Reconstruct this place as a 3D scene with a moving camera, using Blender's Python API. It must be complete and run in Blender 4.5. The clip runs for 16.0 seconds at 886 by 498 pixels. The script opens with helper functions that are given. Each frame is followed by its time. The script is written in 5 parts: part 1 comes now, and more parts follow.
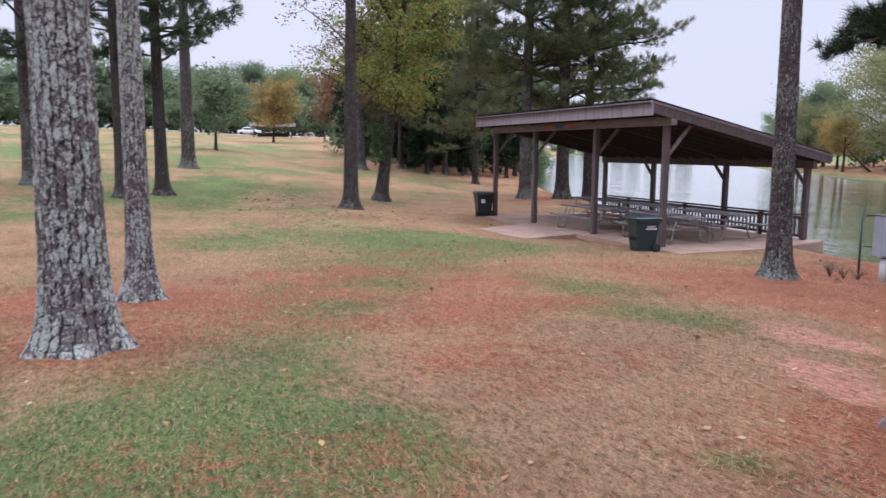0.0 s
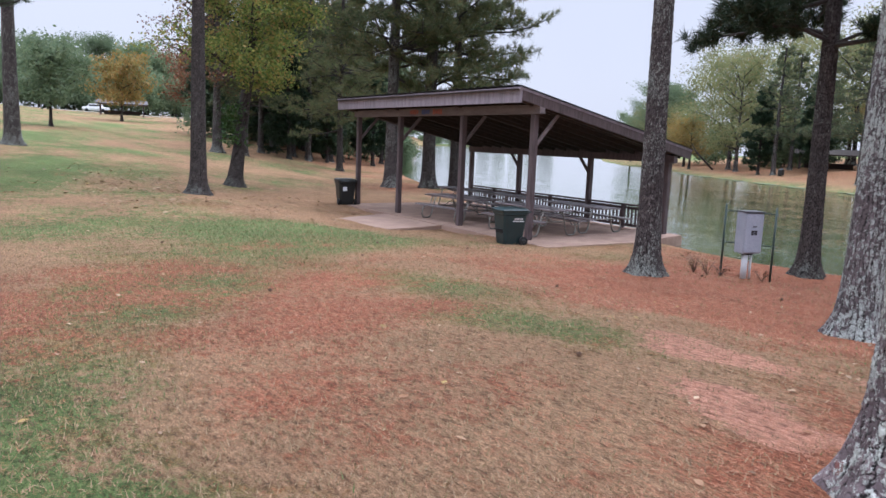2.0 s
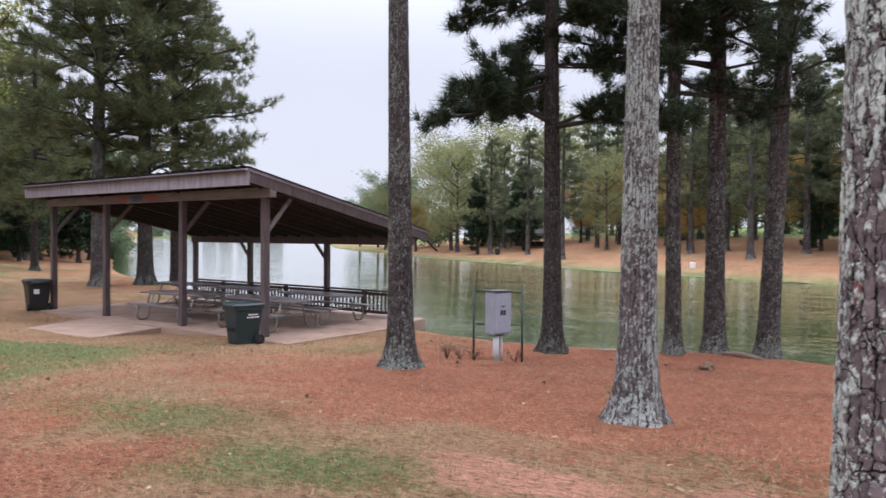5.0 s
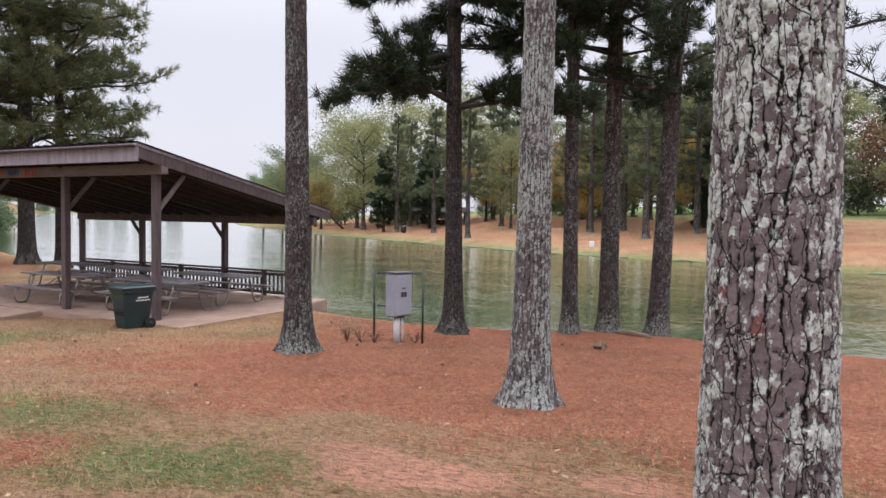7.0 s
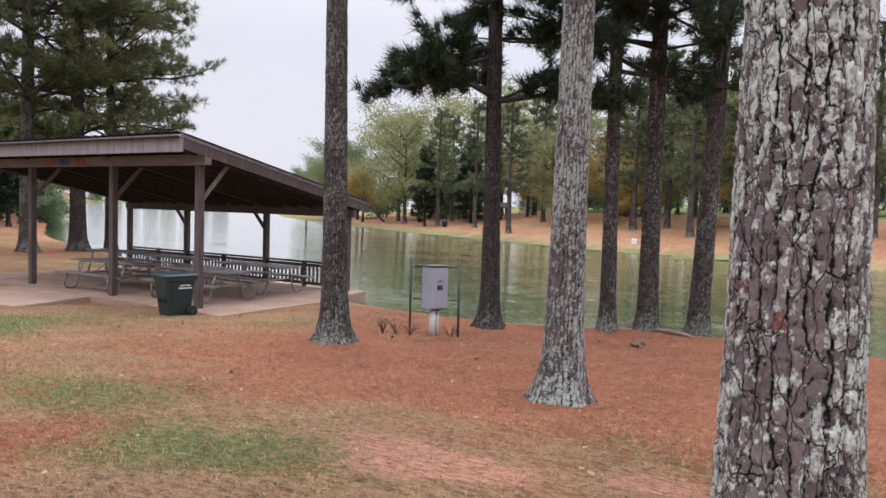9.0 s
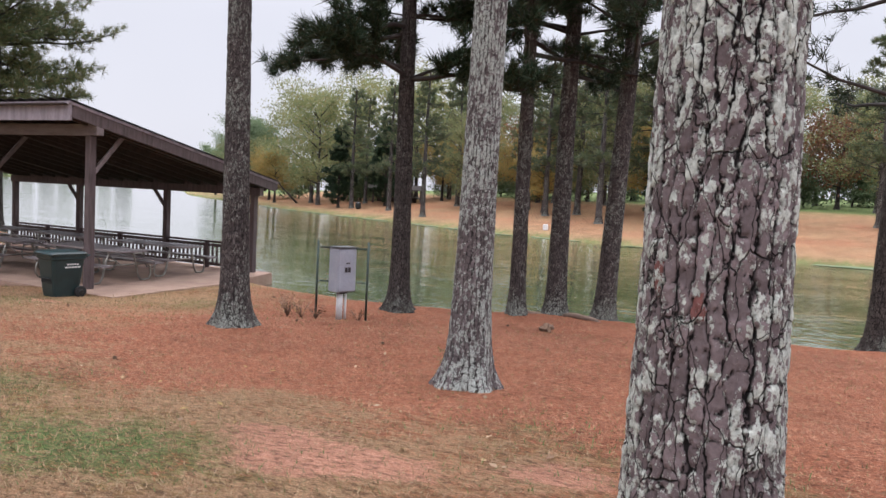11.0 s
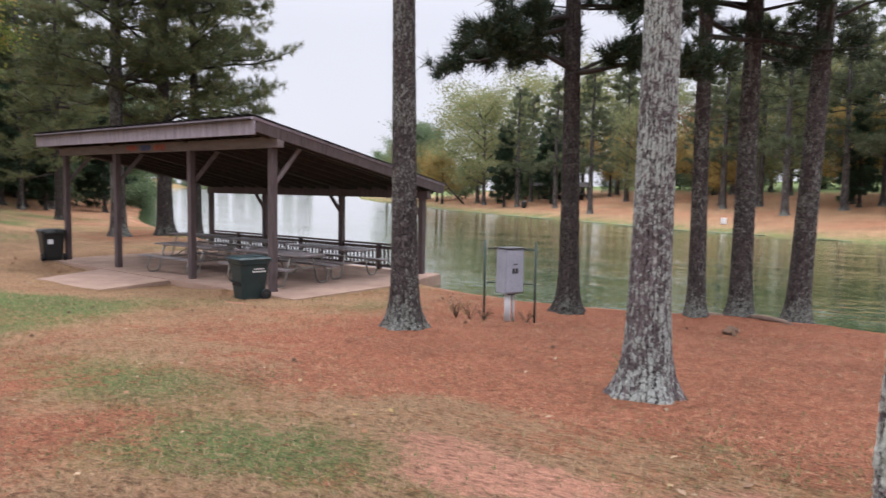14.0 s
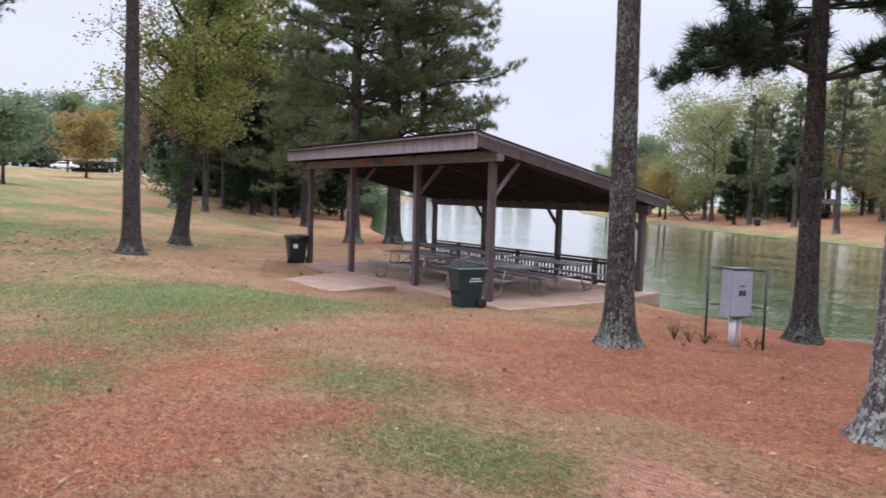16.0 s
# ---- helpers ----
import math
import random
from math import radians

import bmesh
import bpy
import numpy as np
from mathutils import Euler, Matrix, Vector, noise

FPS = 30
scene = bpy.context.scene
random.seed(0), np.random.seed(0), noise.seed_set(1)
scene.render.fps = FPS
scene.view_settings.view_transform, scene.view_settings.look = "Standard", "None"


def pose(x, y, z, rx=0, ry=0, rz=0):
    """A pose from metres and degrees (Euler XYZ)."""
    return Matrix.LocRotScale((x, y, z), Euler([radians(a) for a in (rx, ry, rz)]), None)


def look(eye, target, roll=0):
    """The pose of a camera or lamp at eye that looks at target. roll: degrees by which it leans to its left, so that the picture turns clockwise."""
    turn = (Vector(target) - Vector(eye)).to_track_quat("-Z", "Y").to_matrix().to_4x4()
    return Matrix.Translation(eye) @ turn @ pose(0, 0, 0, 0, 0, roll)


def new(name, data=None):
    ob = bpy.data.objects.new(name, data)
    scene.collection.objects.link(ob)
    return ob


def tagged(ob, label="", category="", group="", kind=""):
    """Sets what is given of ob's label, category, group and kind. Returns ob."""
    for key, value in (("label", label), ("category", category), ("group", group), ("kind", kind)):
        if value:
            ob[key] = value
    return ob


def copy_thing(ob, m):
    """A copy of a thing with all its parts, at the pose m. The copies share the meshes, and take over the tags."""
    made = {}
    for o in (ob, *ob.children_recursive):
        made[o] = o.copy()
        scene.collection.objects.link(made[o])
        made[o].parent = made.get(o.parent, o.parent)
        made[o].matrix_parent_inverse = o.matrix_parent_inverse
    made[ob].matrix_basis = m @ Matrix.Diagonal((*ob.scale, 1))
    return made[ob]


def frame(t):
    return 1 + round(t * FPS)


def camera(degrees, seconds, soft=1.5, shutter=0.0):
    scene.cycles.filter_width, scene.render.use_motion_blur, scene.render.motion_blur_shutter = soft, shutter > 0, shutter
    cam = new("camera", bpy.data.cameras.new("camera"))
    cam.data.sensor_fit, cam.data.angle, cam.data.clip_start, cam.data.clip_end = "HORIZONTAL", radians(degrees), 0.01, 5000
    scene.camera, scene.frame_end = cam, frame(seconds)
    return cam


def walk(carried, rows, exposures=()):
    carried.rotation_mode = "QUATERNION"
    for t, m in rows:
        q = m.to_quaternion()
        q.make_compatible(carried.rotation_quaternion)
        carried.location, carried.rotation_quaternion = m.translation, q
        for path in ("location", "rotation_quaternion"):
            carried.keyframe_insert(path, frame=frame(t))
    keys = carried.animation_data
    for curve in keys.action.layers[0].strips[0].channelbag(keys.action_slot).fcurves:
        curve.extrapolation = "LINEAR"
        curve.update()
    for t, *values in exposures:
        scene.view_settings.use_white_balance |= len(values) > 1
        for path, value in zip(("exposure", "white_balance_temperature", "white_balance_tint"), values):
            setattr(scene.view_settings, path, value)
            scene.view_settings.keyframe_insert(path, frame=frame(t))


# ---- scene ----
cam = camera(62.3, 16.0, soft=1.5, shutter=0.3)
PATH = [
    (0, (1.267, 1.23, 2.061), (-0.569, 1.979, 1.798), 0.5),
    (0.5, (1.007, 1.434, 2.043), (-0.776, 2.3, 1.778), -0.3),
    (1, (0.765, 1.613, 2.017), (-0.952, 2.603, 1.749), 0.2),
    (1.5, (0.438, 1.791, 1.992), (-1.23, 2.86, 1.721), 1.1),
    (2, (0.178, 1.963, 1.96), (-1.489, 3.031, 1.676), 2.4),
    (2.5, (-0.131, 2.103, 1.937), (-1.815, 3.145, 1.653), 2.8),
    (3, (-0.483, 2.261, 1.912), (-2.19, 3.276, 1.676), 2.0),
    (3.5, (-0.758, 2.474, 1.886), (-2.447, 3.526, 1.684), 1.7),
    (4, (-0.927, 2.681, 1.887), (-2.413, 4.011, 1.737), 2.0),
    (4.5, (-1.045, 2.801, 1.898), (-2.36, 4.306, 1.823), 1.0),
    (5, (-1.019, 2.859, 1.904), (-2.219, 4.459, 1.874), 0.4),
    (5.2, (-1.008, 2.866, 1.914), (-2.162, 4.498, 1.88), 0.7),
    (7.3, (-0.989, 3.015, 1.976), (-1.974, 4.753, 1.886), 0.8),
    (7.5, (-0.994, 3.008, 1.974), (-2.004, 4.732, 1.886), 0.7),
    (8, (-0.992, 3.0, 1.973), (-2.071, 4.681, 1.88), 0.4),
    (8.5, (-0.96, 3.028, 1.97), (-2.065, 4.692, 1.879), 1.0),
    (9, (-0.934, 3.057, 1.959), (-2.016, 4.736, 1.853), 1.7),
    (9.5, (-0.948, 3.095, 1.954), (-1.98, 4.803, 1.827), 2.1),
    (9.8, (-0.969, 3.123, 1.95), (-1.937, 4.868, 1.826), 2.4),
    (10, (-0.998, 3.186, 1.943), (-1.926, 4.954, 1.826), 2.9),
    (10.2, (-1.019, 3.239, 1.935), (-1.901, 5.03, 1.815), 3.2),
    (12.3, (-1.009, 3.579, 1.897), (-1.888, 5.367, 1.721), 2.8),
    (12.5, (-1.029, 3.62, 1.891), (-1.949, 5.386, 1.708), 2.5),
    (13, (-1.057, 3.576, 1.887), (-2.055, 5.3, 1.71), 2.7),
    (13.5, (-1.119, 3.579, 1.942), (-2.212, 5.246, 1.775), 2.2),
    (14, (-1.155, 3.562, 1.932), (-2.411, 5.11, 1.771), 0.9),
    (14.5, (-1.172, 3.622, 1.921), (-2.586, 5.03, 1.786), 0.4),
    (15, (-1.134, 3.656, 1.933), (-2.619, 4.992, 1.825), 0.6),
    (15.5, (-1.118, 3.626, 1.939), (-2.671, 4.881, 1.827), 1.3),
    (16, (-1.116, 3.574, 1.933), (-2.77, 4.691, 1.795), 1.7),
]
walk(cam, [(t, look(eye, target, roll)) for t, eye, target, roll in PATH], [(0, 0.12, 6050, 17), (2, 0.14, 5950, 13), (4, 0.16, 6000, 14), (5.5, 0.19, 6450, 13), (9, 0.17, 6650, 13), (13, 0.2, 6600, 12), (15, 0.22, 6450, 14), (16, 0.21, 6250, 14)])

# ---- light ----
world = bpy.data.worlds.new("overcast_sky")
scene.world = world
world.use_nodes = True
wn, wl = world.node_tree.nodes, world.node_tree.links
wn.clear()
sky = wn.new("ShaderNodeTexSky")
sky.sky_type, sky.sun_disc = "NISHITA", False
sky.sun_elevation, sky.sun_rotation = radians(48), radians(200)
sky.air_density, sky.dust_density = 1.0, 4.0
cloud = wn.new("ShaderNodeTexNoise")
cloud.inputs["Scale"].default_value, cloud.inputs["Detail"].default_value = 2.2, 3
cloud_map = wn.new("ShaderNodeMapRange")
cloud_map.inputs["To Min"].default_value, cloud_map.inputs["To Max"].default_value = 0.9, 1.08
wl.new(cloud.outputs["Fac"], cloud_map.inputs["Value"])
cover = wn.new("ShaderNodeVectorMath")
cover.operation = "SCALE"
cover.inputs[0].default_value = (7.7, 8.0, 9.0)
where = wn.new("ShaderNodeTexCoord")
split = wn.new("ShaderNodeSeparateXYZ")
vault = wn.new("ShaderNodeMapRange")
vault.interpolation_type = "SMOOTHSTEP"
for key, value in (("From Min", 0.2), ("From Max", 0.95), ("To Min", 1.0), ("To Max", 5.2)):
    vault.inputs[key].default_value = value
both = wn.new("ShaderNodeMath")
both.operation = "MULTIPLY"
wl.new(where.outputs["Generated"], split.inputs["Vector"])
wl.new(split.outputs["Z"], vault.inputs["Value"])
wl.new(cloud_map.outputs["Result"], both.inputs[0])
wl.new(vault.outputs["Result"], both.inputs[1])
wl.new(both.outputs[0], cover.inputs["Scale"])
blend = wn.new("ShaderNodeMix")
blend.data_type = "RGBA"
blend.inputs[0].default_value = 0.88
back = wn.new("ShaderNodeBackground")
back.inputs["Strength"].default_value = 0.1
wout = wn.new("ShaderNodeOutputWorld")
wl.new(sky.outputs["Color"], blend.inputs[6])
wl.new(cover.outputs["Vector"], blend.inputs[7])
wl.new(blend.outputs[2], back.inputs["Color"])
wl.new(back.outputs["Background"], wout.inputs["Surface"])
sun_data = bpy.data.lights.new("sun", "SUN")
sun_data.energy, sun_data.angle, sun_data.color = 1.5, radians(40), (1.0, 0.96, 0.9)
sun = new("sun", sun_data)
sun.matrix_world = look((0, 0, 40), (9, -22, 0))


# ---- materials ----
def material(name):
    m = bpy.data.materials.new(name)
    m.use_nodes = True
    n, l = m.node_tree.nodes, m.node_tree.links
    return m, n, l, n["Principled BSDF"]


def ramp(n, stops):
    r = n.new("ShaderNodeValToRGB")
    e = r.color_ramp.elements
    while len(e) < len(stops):
        e.new(0.5)
    for item, (at, col) in zip(e, stops):
        item.position, item.color = at, (*col, 1)
    return r


def noise_node(n, l, scale, detail=4, rough=0.6, stretch=(1, 1, 1)):
    c = n.new("ShaderNodeTexCoord")
    m = n.new("ShaderNodeMapping")
    m.inputs["Scale"].default_value = stretch
    t = n.new("ShaderNodeTexNoise")
    t.inputs["Scale"].default_value, t.inputs["Detail"].default_value, t.inputs["Roughness"].default_value = scale, detail, rough
    l.new(c.outputs["Object"], m.inputs["Vector"])
    l.new(m.outputs["Vector"], t.inputs["Vector"])
    return t


def mix(n, l, fac, a, b, mode="MIX"):
    x = n.new("ShaderNodeMix")
    x.data_type, x.blend_type = "RGBA", mode
    for sock, v in ((x.inputs[0], fac), (x.inputs[6], a), (x.inputs[7], b)):
        if isinstance(v, (int, float)):
            sock.default_value = v
        elif isinstance(v, tuple):
            sock.default_value = (*v, 1)
        else:
            l.new(v, sock)
    return x.outputs[2]


def map_range(n, l, v, a, b, c=0.0, d=1.0):
    x = n.new("ShaderNodeMapRange")
    for key, value in (("From Min", a), ("From Max", b), ("To Min", c), ("To Max", d)):
        x.inputs[key].default_value = value
    l.new(v, x.inputs["Value"])
    return x.outputs["Result"]


def bump(n, l, p, height, strength, distance):
    b = n.new("ShaderNodeBump")
    b.inputs["Strength"].default_value, b.inputs["Distance"].default_value = strength, distance
    l.new(height, b.inputs["Height"])
    l.new(b.outputs["Normal"], p.inputs["Normal"])


def plain(name, dark, light, rough=0.7, metal=0.0, scale=6.0, stretch=(1, 1, 1), relief=0.3, depth=0.004, fine=60.0):
    """A worn surface: two tones at a broad scale, grain at a fine one."""
    m, n, l, p = material(name)
    broad = noise_node(n, l, scale, 5, 0.6, stretch)
    grain = noise_node(n, l, fine, 3, 0.6, stretch)
    r = ramp(n, [(0.3, dark), (0.7, light)])
    l.new(broad.outputs["Fac"], r.inputs["Fac"])
    g = ramp(n, [(0.25, (0.72,) * 3), (0.75, (1.12,) * 3)])
    l.new(grain.outputs["Fac"], g.inputs["Fac"])
    l.new(mix(n, l, 1.0, r.outputs["Color"], g.outputs["Color"], "MULTIPLY"), p.inputs["Base Color"])
    p.inputs["Roughness"].default_value, p.inputs["Metallic"].default_value = rough, metal
    bump(n, l, p, grain.outputs["Fac"], relief, depth)
    return m


def bark(name, ridge, furrow_shade, lichen, amount, flake=None, patch=14.0, furrow=0.0, foot=0.1, gap_width=0.13, uneven=0.1, slit=(0.022, 0.085)):
    """Plated pine bark: furrows between the plates with their shade painted in, pale lichen on some of them."""
    m, n, l, p = material(name)
    crack, plate = n.new("ShaderNodeAttribute"), n.new("ShaderNodeAttribute")
    crack.attribute_name, plate.attribute_name = "crack", "plate"
    fine = noise_node(n, l, 55, 6, 0.7)
    blotch = noise_node(n, l, patch, 8, 0.72, (1, 1, 0.7))
    zone = noise_node(n, l, 2.2, 2, 0.5, (1, 1, 0.5))
    tone = ramp(n, [(0.0, tuple(0.7 * c for c in ridge)), (0.45, ridge), (0.9, tuple(min(1, 1.3 * c) for c in ridge))])
    l.new(plate.outputs["Fac"], tone.inputs["Fac"])
    col = tone.outputs["Color"]
    if flake:
        col = mix(n, l, map_range(n, l, plate.outputs["Fac"], 0.982, 0.986), col, flake)
    add = n.new("ShaderNodeMath")
    add.operation = "ADD"
    l.new(blotch.outputs["Fac"], add.inputs[0])
    l.new(map_range(n, l, plate.outputs["Fac"], 0, 1, -0.06, 0.06), add.inputs[1])
    add2 = n.new("ShaderNodeMath")
    add2.operation = "ADD"
    l.new(add.outputs[0], add2.inputs[0])
    l.new(map_range(n, l, zone.outputs["Fac"], 0.3, 0.7, -uneven, uneven), add2.inputs[1])
    foot_at, foot_z = n.new("ShaderNodeTexCoord"), n.new("ShaderNodeSeparateXYZ")
    l.new(foot_at.outputs["Object"], foot_z.inputs["Vector"])
    add3 = n.new("ShaderNodeMath")
    add3.operation = "ADD"
    l.new(add2.outputs[0], add3.inputs[0])
    l.new(map_range(n, l, foot_z.outputs["Z"], 0.05, 0.55, foot, 0.0), add3.inputs[1])
    add2 = add3
    spread = map_range(n, l, add2.outputs[0], 0.62 - amount, 0.645 - amount)
    pale = ramp(n, [(0.3, tuple(0.65 * c for c in lichen)), (0.7, lichen)])
    l.new(fine.outputs["Fac"], pale.inputs["Fac"])
    col = mix(n, l, spread, col, pale.outputs["Color"])
    # Shade down in the cracks is painted as a near-black colour
    col = mix(n, l, map_range(n, l, crack.outputs["Fac"], *slit), furrow_shade, col)
    rise = n.new("ShaderNodeMath")
    rise.operation = "MULTIPLY_ADD"
    l.new(spread, rise.inputs[0])
    rise.inputs[1].default_value = 0.35
    l.new(fine.outputs["Fac"], rise.inputs[2])
    height = rise.outputs[0]
    if furrow:
        warp = noise_node(n, l, 9, 3, 0.6)
        c, mp, va = n.new("ShaderNodeTexCoord"), n.new("ShaderNodeMapping"), n.new("ShaderNodeVectorMath")
        mp.inputs["Scale"].default_value = (1, 1, 0.34)
        va.operation = "MULTIPLY_ADD"
        va.inputs[1].default_value = (0.05, 0.05, 0.05)
        l.new(warp.outputs["Color"], va.inputs[0])
        l.new(c.outputs["Object"], va.inputs[2])
        l.new(va.outputs["Vector"], mp.inputs["Vector"])
        cells = n.new("ShaderNodeTexVoronoi")
        cells.feature = "DISTANCE_TO_EDGE"
        cells.inputs["Scale"].default_value = furrow
        l.new(mp.outputs["Vector"], cells.inputs["Vector"])
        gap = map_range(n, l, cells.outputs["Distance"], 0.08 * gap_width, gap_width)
        # The finer furrows get the same painted shade
        col = mix(n, l, gap, furrow_shade, col)
        both = n.new("ShaderNodeMath")
        both.operation = "MULTIPLY_ADD"
        l.new(gap, both.inputs[0])
        both.inputs[1].default_value = 1.6
        l.new(height, both.inputs[2])
        height = both.outputs[0]
    grit = ramp(n, [(0.3, (0.7,) * 3), (0.7, (1.15,) * 3)])
    l.new(fine.outputs["Fac"], grit.inputs["Fac"])
    l.new(mix(n, l, 1.0, col, grit.outputs["Color"], "MULTIPLY"), p.inputs["Base Color"])
    p.inputs["Roughness"].default_value = 0.95
    p.inputs["Specular IOR Level"].default_value = 0.2
    bump(n, l, p, height, 0.9, 0.007)
    return m


def foliage(name, colours, rough=0.6, through_leaf=0.25):
    """Leaves or needles, each a little different."""
    m, n, l, p = material(name)
    geo, info = n.new("ShaderNodeNewGeometry"), n.new("ShaderNodeObjectInfo")
    r = ramp(n, [(i / max(1, len(colours) - 1), c) for i, c in enumerate(colours)])
    l.new(geo.outputs["Random Per Island"], r.inputs["Fac"])
    v = ramp(n, [(0, (0.8,) * 3), (1, (1.15,) * 3)])
    l.new(info.outputs["Random"], v.inputs["Fac"])
    col = mix(n, l, 1.0, r.outputs["Color"], v.outputs["Color"], "MULTIPLY")
    l.new(col, p.inputs["Base Color"])
    p.inputs["Roughness"].default_value = rough
    p.inputs["Specular IOR Level"].default_value = 0.25
    if through_leaf:
        t = n.new("ShaderNodeBsdfTranslucent")
        l.new(col, t.inputs["Color"])
        s = n.new("ShaderNodeMixShader")
        s.inputs[0].default_value = through_leaf
        l.new(p.outputs[0], s.inputs[1])
        l.new(t.outputs[0], s.inputs[2])
        l.new(s.outputs[0], n["Material Output"].inputs["Surface"])
    return m


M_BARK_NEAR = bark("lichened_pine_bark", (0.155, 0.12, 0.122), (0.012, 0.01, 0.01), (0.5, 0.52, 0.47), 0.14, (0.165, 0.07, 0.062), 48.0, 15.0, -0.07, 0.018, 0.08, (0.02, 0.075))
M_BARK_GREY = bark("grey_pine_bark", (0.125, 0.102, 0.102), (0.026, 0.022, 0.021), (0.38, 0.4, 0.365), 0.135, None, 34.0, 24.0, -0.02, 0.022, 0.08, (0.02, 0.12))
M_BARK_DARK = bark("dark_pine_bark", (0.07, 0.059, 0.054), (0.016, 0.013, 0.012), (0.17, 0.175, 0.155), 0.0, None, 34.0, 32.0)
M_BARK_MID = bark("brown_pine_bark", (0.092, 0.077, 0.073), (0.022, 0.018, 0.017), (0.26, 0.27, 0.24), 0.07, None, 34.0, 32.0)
M_LIMB = plain("dark_branch_wood", (0.02, 0.016, 0.015), (0.048, 0.038, 0.035), 0.9, 0, 4, (1, 1, 1), 0.5, 0.01, 30)
M_NEEDLE = foliage("pine_needles_green", [(0.022, 0.042, 0.02), (0.034, 0.062, 0.028), (0.055, 0.085, 0.036), (0.042, 0.07, 0.038)], 0.5, 0.3)
M_NEEDLE_OLD = foliage("pine_needles_mixed", [(0.053, 0.083, 0.040), (0.088, 0.125, 0.053), (0.134, 0.150, 0.064), (0.196, 0.146, 0.067), (0.067, 0.102, 0.044)], 0.55, 0.35)
M_NEEDLE_OLIVE = foliage("pine_needles_olive", [(0.047, 0.074, 0.035), (0.078, 0.113, 0.047), (0.118, 0.140, 0.058), (0.156, 0.133, 0.062), (0.062, 0.097, 0.047)], 0.55, 0.35)
# Shaded side of boughs against the sky, put into a near-black needle colour
M_NEEDLE_SHADE = foliage("pine_needles_shaded", [(0.009, 0.021, 0.01), (0.015, 0.033, 0.015), (0.024, 0.044, 0.019), (0.05, 0.04, 0.018)], 0.55, 0.15)
# Paler than the near needles: haze of distance is put into the colour
M_NEEDLE_FAR = foliage("pine_needles_hazed", [(0.055, 0.085, 0.05), (0.08, 0.115, 0.062), (0.125, 0.14, 0.07), (0.145, 0.125, 0.065)], 0.55, 0.45)
M_CEDAR = foliage("dark_evergreen_leaves", [(0.014, 0.03, 0.015), (0.024, 0.048, 0.024), (0.036, 0.062, 0.028)], 0.6, 0.2)
M_LEAF_YG = foliage("turning_oak_leaves", [(0.07, 0.115, 0.03), (0.13, 0.185, 0.045), (0.24, 0.27, 0.07), (0.09, 0.145, 0.035), (0.34, 0.29, 0.08), (0.16, 0.2, 0.05), (0.36, 0.22, 0.075)], 0.5, 0.55)
# Leaf green lifted and greyed, with the hill's haze painted into it
M_LEAF_GREEN = foliage("hazed_green_leaves", [(0.105, 0.155, 0.085), (0.15, 0.205, 0.115), (0.19, 0.235, 0.13)], 0.55, 0.5)
M_LEAF_PALE = foliage("pale_green_leaves", [(0.13, 0.16, 0.07), (0.19, 0.215, 0.095), (0.26, 0.25, 0.115), (0.15, 0.18, 0.08), (0.27, 0.21, 0.1)], 0.55, 0.5)
M_LEAF_ORANGE = foliage("orange_leaves", [(0.32, 0.18, 0.06), (0.36, 0.24, 0.08), (0.28, 0.23, 0.075), (0.2, 0.19, 0.065)], 0.55, 0.45)
M_LEAF_RED = foliage("russet_leaves", [(0.17, 0.06, 0.03), (0.22, 0.10, 0.05), (0.14, 0.08, 0.05), (0.10, 0.09, 0.04)], 0.55, 0.3)
M_LEAF_IVY = foliage("ivy_leaves", [(0.02, 0.05, 0.01), (0.035, 0.08, 0.015), (0.05, 0.10, 0.02)], 0.4, 0.25)

M_WOOD = plain("weathered_brown_timber", (0.055, 0.038, 0.038), (0.118, 0.085, 0.086), 0.8, 0, 3.0, (6, 6, 0.7), 0.4, 0.004, 25)
M_FASCIA = plain("weathered_fascia_paint", (0.17, 0.14, 0.16), (0.31, 0.265, 0.295), 0.8, 0, 2.0, (4, 4, 0.6), 0.4, 0.004, 22)
M_BEAM = plain("weathered_beam_timber", (0.13, 0.10, 0.10), (0.21, 0.17, 0.17), 0.8, 0, 2.5, (0.8, 4, 4), 0.4, 0.004, 25)
# Timber beneath a roof: the shade there is put into this darker colour
M_UNDER = plain("shaded_boards", (0.022, 0.013, 0.011), (0.048, 0.03, 0.025), 0.85, 0, 2.0, (0.7, 4, 4), 0.4, 0.004, 20)
M_ROOF = plain("brown_metal_roof", (0.035, 0.028, 0.028), (0.06, 0.05, 0.05), 0.45, 0.6, 1.5, (1, 1, 1), 0.1, 0.002, 40)
M_CONCRETE = plain("worn_concrete", (0.24, 0.15, 0.112), (0.36, 0.245, 0.185), 0.9, 0, 1.6, (1, 1, 1), 0.3, 0.004, 45)
M_ROAD = plain("pale_gravel", (0.4, 0.38, 0.34), (0.55, 0.52, 0.47), 0.95, 0, 0.8, (1, 1, 1), 0.3, 0.01, 20)
# Weathered grey planks, lightened to carry the sheen on the tabletops
M_TABLE = plain("weathered_sheen_plank", (0.13, 0.11, 0.11), (0.24, 0.205, 0.205), 0.5, 0, 3.0, (0.6, 6, 6), 0.3, 0.002, 30)
M_GALV = plain("galvanized_tube", (0.22, 0.21, 0.19), (0.36, 0.34, 0.31), 0.45, 0.8, 8, (1, 1, 1), 0.1, 0.001, 80)
M_CART = plain("dark_green_plastic", (0.007, 0.021, 0.023), (0.013, 0.033, 0.036), 0.4, 0, 4, (1, 1, 1), 0.15, 0.001, 90)
M_BLACK = plain("black_plastic", (0.006, 0.008, 0.008), (0.013, 0.016, 0.016), 0.45, 0, 4, (1, 1, 1), 0.15, 0.001, 90)
